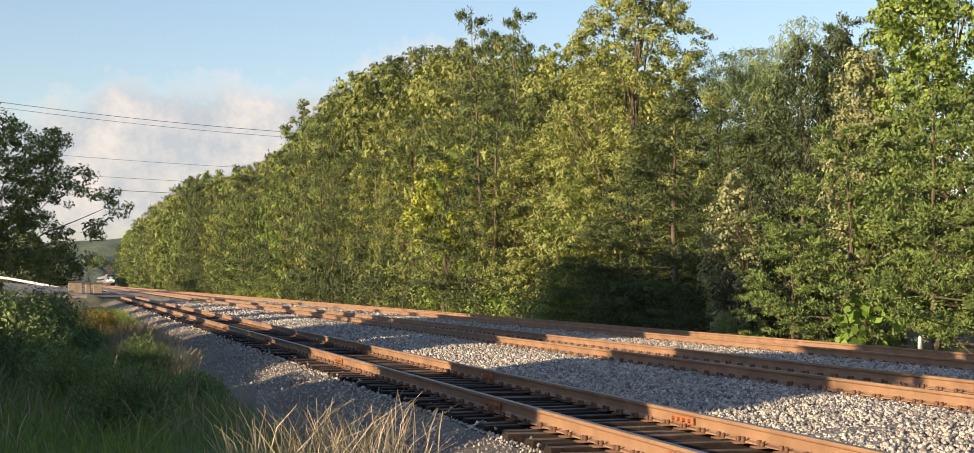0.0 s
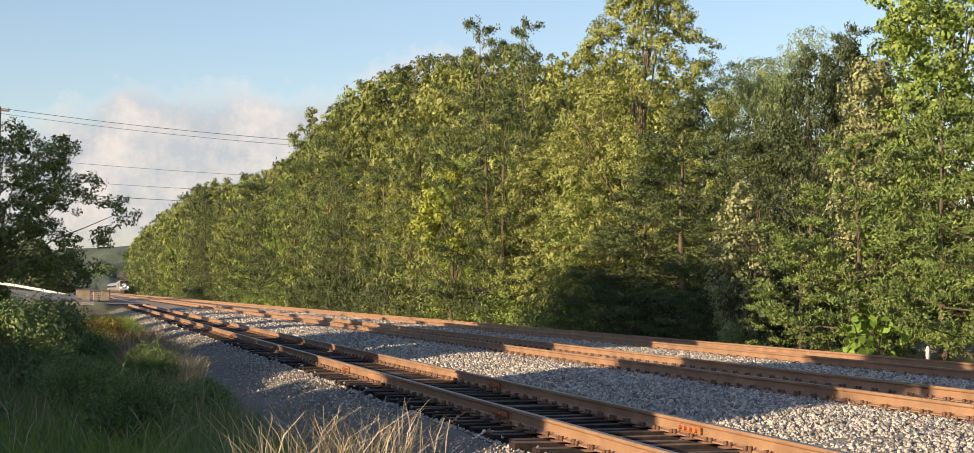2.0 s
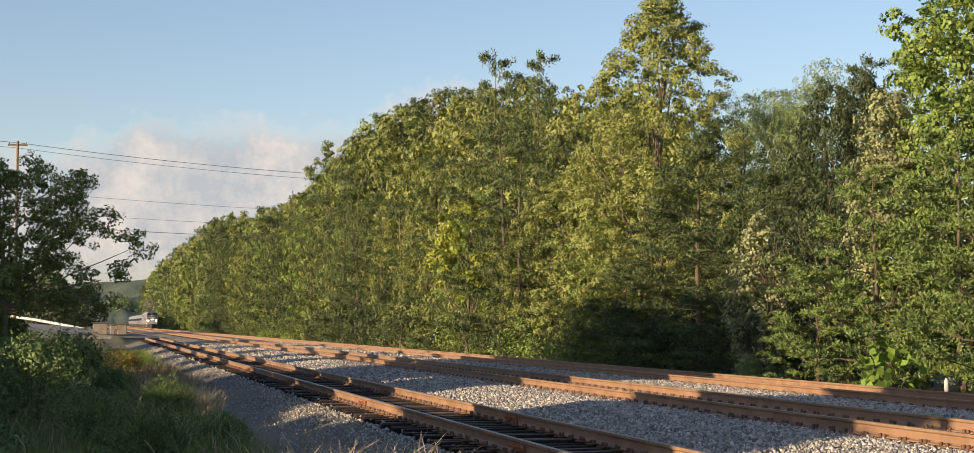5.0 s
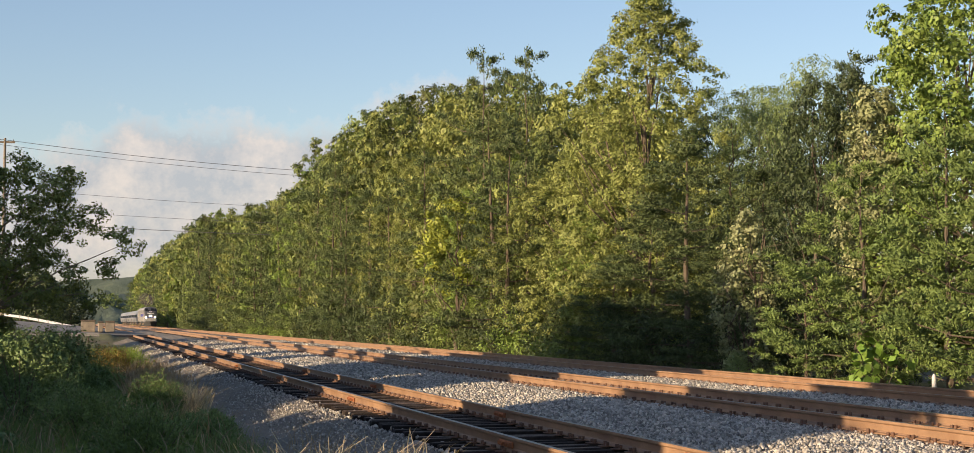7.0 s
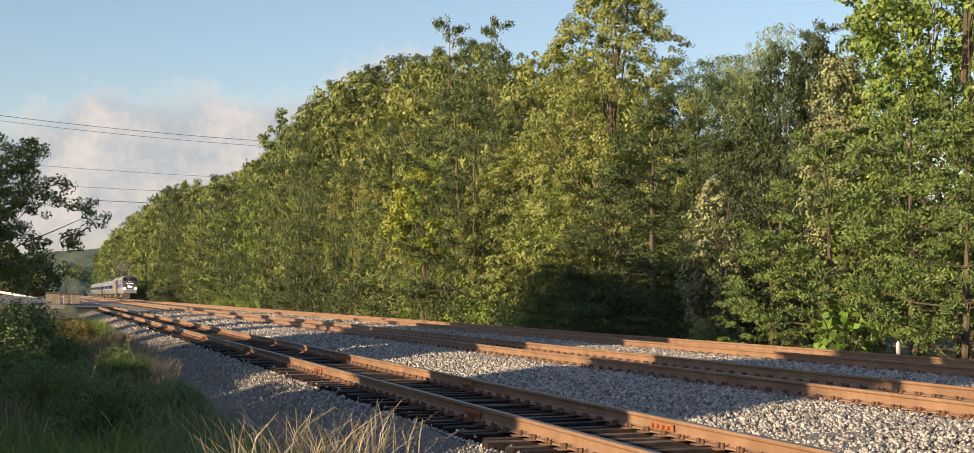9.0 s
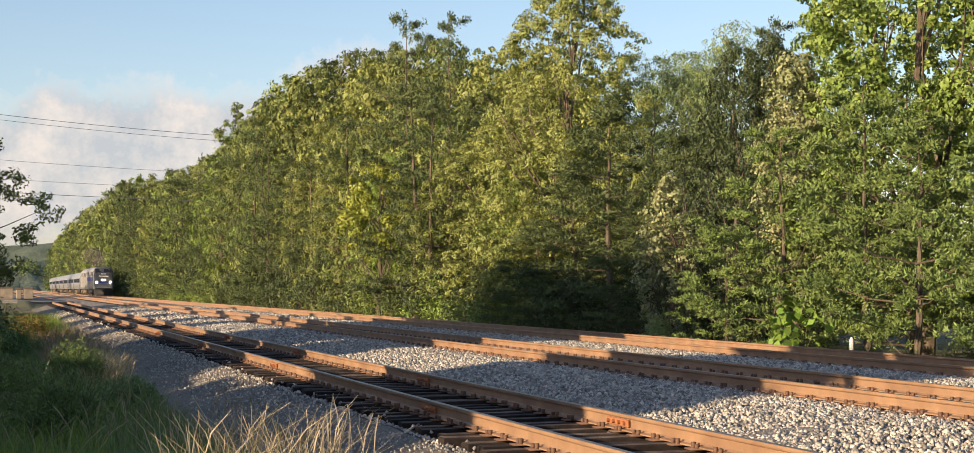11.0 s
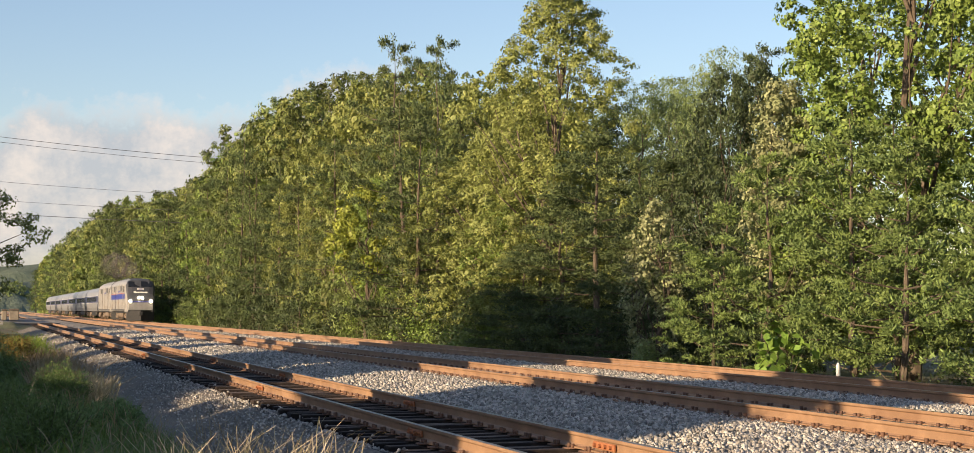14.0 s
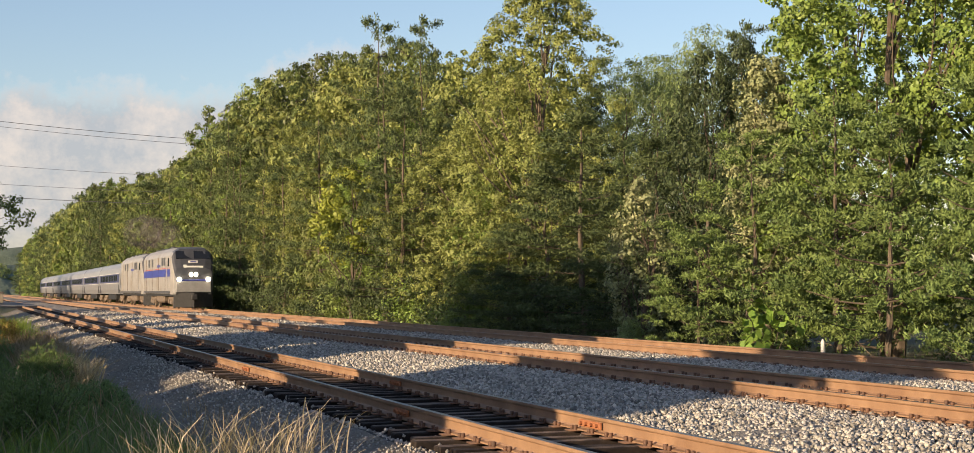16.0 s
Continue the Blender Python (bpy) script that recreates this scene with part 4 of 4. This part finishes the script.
def make_road():
    # the road comes down from the left to a level crossing
    line = [(-45, 240, 3.0), (-24, 207, 2.15), (-12, 188, 1.4), (-5, 176, 0.85), (2.4, 167, 0.0)]
    bm = bmesh.new()
    rings = []
    for i, p in enumerate(line):
        p = Vector(p)
        d = (Vector(line[min(i + 1, len(line) - 1)]) - Vector(line[max(i - 1, 0)])).normalized()
        s = Vector((-d.y, d.x, 0)) * 6.5
        rings.append([p - s, p + s, p + s - Vector((0, 0, 0.8)), p - s - Vector((0, 0, 0.8))])
    loft(bm, rings)
    tagged(part("road", bm, ASPHALT), "sunlit grey asphalt road leading to the crossing", "road", kind="structure")
    guardrail("guardrail", "white steel guardrail along the far side of the road", [(-10, 203, 1.75), (-7, 198, 1.35), (-3.6, 192, 0.75), (-0.6, 186, 0.15)], GALV)
    guardrail("guardrail", "low steel guardrail on dark posts beside the road", [(-11, 152, -0.25), (-4, 151, -0.35), (1.6, 150, -0.4)], SHADED_STEEL, 0.9)
    for k, (x, y, w, h) in enumerate(((0.7, 172, 1.4, 1.75), (1.95, 171, 0.5, 1.6), (2.9, 171, 0.9, 1.65))):
        bm = bmesh.new()
        box(bm, x - w / 2, x + w / 2, y - 0.6, y + 0.6, 0.3, h - 0.35, bevel=0.05)
        for v in bm.verts:
            v.co += Vector(noise.noise_vector(v.co * 0.9)) * 0.06
        blk = tagged(part("concrete_block", bm, CONCRETE), "weathered tan concrete block beside the crossing", "concrete block", group="blocks at the crossing")
        part("cap", boxed(x - w / 2 - 0.06, x + w / 2 + 0.06, y - 0.66, y + 0.66, h - 0.348, h - 0.2, bevel=0.03), WOOD_POST, blk, "dark cap slab")
    # pole and wires across the line
    pole = tagged(empty("utility_pole", -8.0, 176, 0), "tall wooden utility pole with a crossarm", "utility pole")
    bm = bmesh.new()
    rod(bm, (0, 0, -0.5), (0, 0, 20.6), 0.2, 0.13, 12)
    part("shaft", bm, POLE_WOOD, pole)
    part("crossarm", boxed(-1.0, 1.0, -0.08, 0.08, 20.1, 20.3, bevel=0.01), POLE_WOOD, pole)
    for x in (-0.85, 0.85):
        bm = bmesh.new()
        rod(bm, (x, 0, 20.302), (x, 0, 20.5), 0.05, 0.035, 8)
        part("insulator", bm, WIRE, pole)
    for k, (z0, z1, sag, r) in enumerate(((20.45, 18.0, 0.5, 0.028), (19.9, 17.4, 0.5, 0.022), (15.4, 13.9, 0.35, 0.018), (13.3, 12.2, 0.3, 0.018), (11.9, 10.9, 0.3, 0.030))):
        bm = bmesh.new()
        a, b = Vector((-8.0, 176.2, z0)), Vector((36.0, 182.0, z1))
        pts = [a + (b - a) * u - Vector((0, 0, sag * 4 * u * (1 - u))) for u in np.linspace(0, 1, 15)]
        tube(bm, pts, r, r, 5)
        if k in (0, 1):
            tube(bm, [a, (-50, 172, z0 + 2)], r, r, 5)
        tagged(part("overhead_wire", bm, WIRE), "thin dark overhead wire across the tracks", "wire", group="overhead wires")
    # corner of a metal-clad building
    shed = tagged(empty("metal_building", -13.8, 118, 0), "pale blue-grey metal-clad building corner", "building")
    bm = boxed(-14, 6.4, 0, 9, -0.6, 4.6)
    part("wall", bm, WALL_METAL, shed)
    part("roof", boxed(-14.2, 6.6, -0.2, 9.2, 4.604, 4.8, bevel=0.03), GALV, shed)
    part("corner_trim", boxed(6.38, 6.5, -0.06, 0.1, -0.6, 4.6), WHITE_PAINT, shed)
    for k in range(16):
        x = 5.9 - k * 0.6
        part("rib", boxed(x - 0.04, x + 0.04, -0.04, -0.002, -0.5, 4.5), WALL_METAL, shed)
    # white post with a dead stem by the far track
    post = tagged(empty("marker_post", 18.0, 31.8, -0.55), "short white painted marker post", "post")
    bm = bmesh.new()
    rod(bm, (0, 0, -0.2), (0, 0, 0.75), 0.055, 0.05, 10)
    rod(bm, (0, 0, 0.75), (0, 0, 0.82), 0.05, 0.02, 10)
    part("shaft", bm, WHITE_PAINT, post)


def make_distance():
    rng = np.random.default_rng(31)
    # wooded ridge far away
    for name, label, y0, h, seed, x0, x1 in (("wooded_hill", "distant hazy wooded ridge", 1500, 50, 1, -700, 900), ("wooded_hill", "nearer low wooded hill", 900, 22, 5, -300, 260)):
        xs, ys = np.linspace(x0, x1, 120), np.linspace(0, 300, 24)
        v = []
        for yy in ys:
            for x in xs:
                u = min(1, yy / 150)
                z = h * math.sin(u * math.pi / 2) * (0.85 + 0.3 * noise.noise((x * 0.004, seed, 0)))
                z += 5 * noise.noise((x * 0.05, yy * 0.05, seed)) + 3 * noise.noise((x * 0.16, yy * 0.16, seed))
                v.append((x, y0 + yy, z - 2))
        n = len(xs)
        f = [(j * n + i, j * n + i + 1, (j + 1) * n + i + 1, (j + 1) * n + i) for j in range(len(ys) - 1) for i in range(n - 1)]
        tagged(link(name, quick_mesh(name, v, f), HILL), label, "hill", kind="structure")
    far = broadleaf("far_tree", "dark tree behind the road", 130, 9, 8, "dark", 40, 1.3, 7, 16, 0.3, low=0.03, pointy=0.1, limbs=4, core=200, twig_r=0.42)
    put(far, -6.0, 232, 0.0, 0, 1.0)
    for k, (x, y, s, sz) in enumerate(((-13, 240, 1.1, 1.15), (-1.5, 245, 0.8, 0.7), (-20, 245, 1.3, 1.3), (-10, 262, 1.2, 1.2), (-28, 250, 1.4, 1.5), (-38, 260, 1.5, 1.6), (-9, 330, 1.5, 1.2), (-6, 420, 1.6, 1.1), (-4, 520, 1.6, 1.2))):
        again(far, x, y, 0.5, k * 67, s, sz)
    put(broadleaf("round_tree", "rounded light green tree beyond the crossing", 131, 9, 11, "locust", 46, 1.4, 7, 14, 0.4, low=0.02, pointy=0.0, limbs=4, twig_r=0.42), 16, 960, -0.5, 0, 2.0)
    # trees out of view on the camera's side, between it and the low sun
    shade = broadleaf("west_tree", "leafy tree on the near side of the line", 140, 7, 5.5, "oak", 40, 1.0, 6, 8, 0.7, low=0.03, pointy=0.2, uneven=0.4, limbs=4, core=300)
    put(shade, -14, 13.5, -0.5, 0, 1.25, 1.2)
    tall = ((-14.5, 17.5, 1.2, 1.25), (-14, 32, 1.1, 1.5), (-15, 37.5, 1.1, 1.55), (-14, 43.5, 1.1, 1.45), (-16, 58, 0.9, 1.15), (-17, 66, 0.8, 1.2), (-18, 78, 1.0, 1.2), (-20, 93, 1.2, 1.3), (-22, 108, 1.2, 1.2), (-23, 126, 1.3, 1.3))
    high = broadleaf("west_high_tree", "tall high-crowned tree on the near side of the line", 142, 11.4, 5.6, "oak", 36, 0.9, 6, 10, 0.6, low=0.66, pointy=0.0, limbs=6, core=300)
    put(high, -15, 50.5, -0.5)
    for y in (32.5, 37.0, 41.5, 46.0):
        again(high, -14.6, y, -0.5, y * 40, 1.0)
    low = [(-14 + rng.uniform(-0.7, 0.7), y, 0.85, rng.uniform(0.50, 0.60) + (0.09 if 17 < y < 31 else 0)) for y in np.arange(-30, 62, 2.8)]
    for k, (x, y, s, sz) in enumerate((*tall, *low)):
        again(shade, x, y, -0.5, k * 47, s, sz)


# ---- the train ----
def wheel_part(parent, x, y, r):
    bm = bmesh.new()
    s = 1 if x > 0 else -1
    rod(bm, (x - 0.065, y, r), (x + 0.065, y, r), r, n=20)
    rod(bm, (x + s * 0.066, y, r), (x + s * 0.12, y, r), 0.14, n=12)
    part("wheel", bm, UNDER, parent)


def truck_part(car, y, wheelbase, r):
    bm = bmesh.new()
    h = wheelbase / 2
    for s in (-1, 1):
        box(bm, s * 1.02 - 0.09, s * 1.02 + 0.09, y - h - 0.45, y + h + 0.45, 0.62, 0.88, bevel=0.04)
        for q in (-h, h):
            box(bm, s * 1.08 - 0.1, s * 1.08 + 0.1, y + q - 0.2, y + q + 0.2, 0.36, 0.70, bevel=0.04)
        box(bm, s * 1.1 - 0.08, s * 1.1 + 0.08, y - 0.5, y + 0.5, 0.30, 0.62, bevel=0.05)
    box(bm, -1.0, 1.0, y - 0.3, y + 0.3, 0.55, 0.85)
    tr = part("truck", bm, UNDER, car, "grimy steel truck frame")
    for q in (-h, h):
        for s in (-0.75, 0.75):
            wheel_part(tr, s, y + q, r)


def slab(car, name, side, y0, y1, z0, z1, x, material, label="", proud=0.012):
    a, b = sorted((side * x, side * (x + proud)))
    return part(name, boxed(a, b, y0, y1, z0, z1), material, car, label)


def locomotive(label):
    """Cab towards -y; the origin lies between the rails under the front coupler."""
    loco = tagged(empty("locomotive"), label, "locomotive", group="locomotives")

    def ring(y, w, zb, ze, zt):
        pts = [(-w, zb), (-w, ze), (-w * 0.90, ze + (zt - ze) * 0.45), (-w * 0.62, zt - 0.04), (-w * 0.25, zt), (w * 0.25, zt), (w * 0.62, zt - 0.04), (w * 0.90, ze + (zt - ze) * 0.45), (w, ze), (w, zb)]
        return [(x, y, z) for x, z in pts]
    bm = bmesh.new()
    loft(bm, [ring(2.02, 1.52, 1.12, 3.86, 4.50), ring(4.2, 1.525, 1.12, 3.86, 4.52), ring(12, 1.525, 1.12, 3.86, 4.52), ring(20.3, 1.525, 1.12, 3.86, 4.52), ring(20.6, 1.48, 1.2, 3.8, 4.44)])
    part("body", bm, SILVER, loco, "silver painted body side with slight grime")
    bm = bmesh.new()
    loft(bm, [ring(0.62, 1.26, 1.05, 2.15, 2.5), ring(0.72, 1.38, 1.05, 2.65, 3.0), ring(1.05, 1.46, 1.05, 3.25, 3.68), ring(1.38, 1.49, 1.05, 3.78, 4.38), ring(2.015, 1.515, 1.05, 3.86, 4.49)])
    nose = part("nose", bm, SLATE, loco, "dark slate grey sloping nose")
    nose.data.materials.append(SILVER)
    for p in nose.data.polygons:
        if abs(p.normal.x) > 0.75 and p.center.y > 0.7:
            p.material_index = 1
    part("lower_front", boxed(-1.25, 1.25, 0.52, 0.60, 1.2, 2.0, bevel=0.03), FRONT, nose, "dusty grey lower front panel, toned down for weaker sunlight")
    # windscreens follow the slope of the nose
    for s in (-1, 1):
        bm = bmesh.new()
        x0, x1 = sorted((s * 0.08, s * 1.22))
        f = [bm.verts.new(p) for p in ((x0, 1.00, 3.66), (x1, 1.03, 3.64), (x1 * 0.97, 1.32, 4.16), (x0, 1.27, 4.22))]
        b = [bm.verts.new(v.co + Vector((0, 0.06, -0.05))) for v in f]
        bm.faces.new(f), bm.faces.new(b[::-1])
        for i in range(4):
            bm.faces.new((f[i], b[i], b[(i + 1) % 4], f[(i + 1) % 4]))
        bmesh.ops.recalc_face_normals(bm, faces=bm.faces)
        part("windscreen", bm, GLASS, nose, "dark glass windscreen")
    part("blue_chevron", boxed(-1.25, 1.25, 0.515, 0.60, 2.02, 2.12, bevel=0.02), BLUE, nose, "blue stripe across the nose")
    part("number_board", boxed(-0.34, 0.34, 0.84, 0.98, 3.32, 3.50, bevel=0.01), WHITE_PAINT, nose, "white number board")
    part("number_bar", boxed(-0.2, 0.2, 0.825, 0.838, 3.37, 3.45), BLUE, nose)
    # emblem as a plain white bar with a taller end
    bm = boxed(-0.7, 0.7, 0.72, 0.88, 2.98, 3.12)
    box(bm, -0.7, -0.48, 0.72, 0.88, 3.122, 3.2)
    part("emblem", bm, WHITE_PAINT, nose, "white emblem bar")
    for x, z, r in ((-0.17, 2.48, 0.13), (0.17, 2.48, 0.13), (-1.04, 2.14, 0.15), (1.04, 2.14, 0.15)):
        bm = bmesh.new()
        y = 0.50 if z < 2.2 else 0.60
        rod(bm, (x, y, z), (x, y - 0.06, z), r, r * 0.92, 18)
        part("headlight", bm, LAMP, nose, "lit headlight")
    bm = bmesh.new()
    for s in (-1, 1):
        v = [bm.verts.new(p) for p in ((0, 0.25, 0.12), (s * 1.4, 0.75, 0.12), (s * 1.4, 0.75, 1.18), (0, 0.25, 1.18), (0, 0.5, 0.12), (s * 1.4, 0.95, 0.12), (s * 1.4, 0.95, 1.18), (0, 0.5, 1.18))]
        for q in ((0, 1, 2, 3), (4, 7, 6, 5), (0, 4, 5, 1), (3, 2, 6, 7), (0, 3, 7, 4), (1, 5, 6, 2)):
            bm.faces.new([v[k] for k in q])
    bmesh.ops.recalc_face_normals(bm, faces=bm.faces)
    part("pilot", bm, BLACK, loco, "black plough pilot")
    bm = boxed(-0.14, 0.14, -0.05, 0.6, 0.72, 0.98, bevel=0.03)
    box(bm, -0.22, 0.22, -0.1, 0.12, 0.66, 1.04, bevel=0.05)
    part("coupler", bm, BLACK, loco)
    # sides: blue band with a red edge, cab door, windows, grilles
    for s in (-1, 1):
        slab(loco, "blue_band", s, 2.05, 20.3, 2.36, 2.92, 1.527, BLUE, "broad blue band")
        slab(loco, "red_line", s, 2.05, 20.3, 2.96, 3.0, 1.527, RED, "thin red line")
        slab(loco, "sill_stripe", s, 2.05, 20.3, 1.16, 1.30, 1.527, SLATE)
        slab(loco, "cab_window", s, 2.5, 3.3, 3.12, 3.72, 1.527, GLASS)
        slab(loco, "cab_door", s, 3.6, 4.3, 1.45, 3.5, 1.527, SILVER, proud=0.02)
        for y0 in (4.9, 6.3, 13.2, 15.6):
            slab(loco, "grille", s, y0, y0 + 0.95, 3.2, 3.8, 1.527, SLATE, "dark louvred grille", proud=0.02)
        for y0 in (5.0, 9.4, 13.8, 18.2):
            slab(loco, "panel_seam", s, y0, y0 + 0.05, 1.32, 3.84, 1.527, UNDER, proud=0.016)
        slab(loco, "emblem_side", s, 8.2, 10.4, 3.12, 3.3, 1.527, BLUE)
    for y in (7.5, 11.0, 14.2, 17.4):
        part("roof_hatch", boxed(-0.75, 0.75, y - 1.0, y + 1.0, 4.522, 4.62, bevel=0.03), SLATE, loco)
    bm = boxed(-1.3, 1.3, 8.2, 12.6, 0.42, 1.1, bevel=0.12)
    part("fuel_tank", bm, UNDER, loco, "grimy fuel tank")
    part("underframe", boxed(-1.35, 1.35, 1.2, 20.5, 0.92, 1.118), BLACK, loco)
    truck_part(loco, 4.6, 2.8, 0.51)
    truck_part(loco, 16.6, 2.8, 0.51)
    return loco


def coach():
    """Tubular stainless coach, 26 m; the origin lies at the end nearest the engines."""
    car = tagged(empty("passenger_coach"), "stainless steel passenger coach with a dark window band", "railway coach", group="coaches of the train")
    half = [(1.38, 1.02), (1.55, 1.5), (1.60, 2.1), (1.58, 3.05), (1.45, 3.55), (1.13, 3.95), (0.6, 4.15)]
    sec = half + [(-x, z) for x, z in half[::-1]]
    bm = bmesh.new()
    loft(bm, [[(x * k, y, 1.02 + (z - 1.02) * (0.97 if k < 1 else 1)) for x, z in sec] for y, k in ((0.35, 0.95), (0.6, 1), (12.9, 1), (25.2, 1), (25.5, 0.95))])
    part("body", bm, STEEL, car, "fluted stainless steel body")
    for s in (-1, 1):
        slab(car, "blue_band", s, 0.7, 25.1, 2.14, 3.0, 1.6, NAVY, "dark blue window band", 0.012)
        for z in (2.09, 3.01):
            slab(car, "white_line", s, 0.7, 25.1, z, z + 0.045, 1.6, WHITE_PAINT, "", 0.016)
        for k in range(10):
            y = 3.1 + k * 2.0
            slab(car, "window", s, y, y + 1.55, 2.3, 2.88, 1.613, GLASS, "dark glazed window", 0.012)
        for y in (1.0, 24.0):
            slab(car, "door", s, y, y + 0.85, 1.1, 3.0, 1.56, SLATE, "dark vestibule door", 0.03)
    part("end_gangway", boxed(-0.6, 0.6, 0.0, 0.348, 1.1, 3.6, bevel=0.04), BLACK, car)
    part("underfloor_box", boxed(-1.25, 1.25, 8.5, 17.5, 0.45, 1.018, bevel=0.05), BLACK, car)
    truck_part(car, 3.4, 2.6, 0.46)
    truck_part(car, 22.4, 2.6, 0.46)
    return car


def haze_material():
    """Thin dark exhaust: mostly clear, faintly brown."""
    m = bpy.data.materials.new("exhaust")
    m.use_nodes = True
    t = m.node_tree
    t.nodes.clear()
    co = t.nodes.new("ShaderNodeTexCoord").outputs["Object"]
    n = node(t, "ShaderNodeTexNoise", Scale=1.1, Detail=4.0)
    t.links.new(co, n.inputs["Vector"])
    d = t.nodes.new("ShaderNodeBsdfDiffuse")
    d.inputs[0].default_value = (0.16, 0.145, 0.14, 1)
    tr = t.nodes.new("ShaderNodeBsdfTransparent")
    mx = t.nodes.new("ShaderNodeMixShader")
    t.links.new(math_node(t, "MULTIPLY_ADD", n.outputs["Fac"], 0.5, -0.14, clamp=True), mx.inputs[0])
    t.links.new(tr.outputs[0], mx.inputs[1])
    t.links.new(d.outputs[0], mx.inputs[2])
    out = t.nodes.new("ShaderNodeOutputMaterial")
    t.links.new(mx.outputs[0], out.inputs[0])
    return m


def exhaust():
    """Puffs trailing over the roofs of the engines."""
    mat = haze_material()
    puffs = []
    for k, (behind, z, r) in enumerate(((18, 5.9, 1.1), (27, 6.5, 1.6), (38, 7.0, 1.9))):
        bm = bmesh.new()
        bmesh.ops.create_icosphere(bm, subdivisions=4, radius=r, matrix=Matrix.Diagonal((0.8, 2.6, 0.8, 1)))
        for v in bm.verts:
            v.co += Vector(noise.noise_vector(v.co * 0.9 + Vector((k * 9, 0, 0)))) * 0.4 * r
        puff = part("exhaust_puff", bm, mat, smooth=True)
        tagged(puff, "thin dark diesel exhaust over the engines", "smoke", group="exhaust puffs", kind="stuff")
        puffs.append((puff, behind, z))
    return puffs


def make_train():
    """Engines and coaches with their distance behind the front coupler."""
    lead = locomotive("silver and slate passenger locomotive with lit headlights")
    second = copy_thing(lead, pose(0, 0, 0))
    tagged(second, "second silver passenger locomotive coupled behind the first")
    for ob in list(second.children_recursive):
        if ob.name.startswith(("headlight", "blue_band", "red_line")):
            bpy.data.objects.remove(ob)
    train = [(lead, 0.0), (second, 21.05)]
    first = coach()
    train.append((first, 42.1))
    for k in range(1, 7):
        train.append((copy_thing(first, pose(0, 0, 0)), 42.1 + 26.0 * k))
    return train


make_ground()
make_bed()
make_road()
make_distance()
make_left()
make_forest()
train = make_train()
puffs = exhaust()
make_tracks()
make_stones()


def train_y(t):
    """Where the front coupler is along the line: it slows gently."""
    return 0.3643 * t * t - 37.547 * t + 624.6


def motions():
    for ob, behind in train:
        walk(ob, [(t, pose(T_X[2], train_y(t) + behind, T_Z[2])) for t in np.arange(0, 16.01, 1.0)])
    for ob, behind, z in puffs:
        walk(ob, [(t, pose(T_X[2] + 0.3, train_y(t) + behind, z)) for t in np.arange(0, 16.01, 1.0)])


motions()
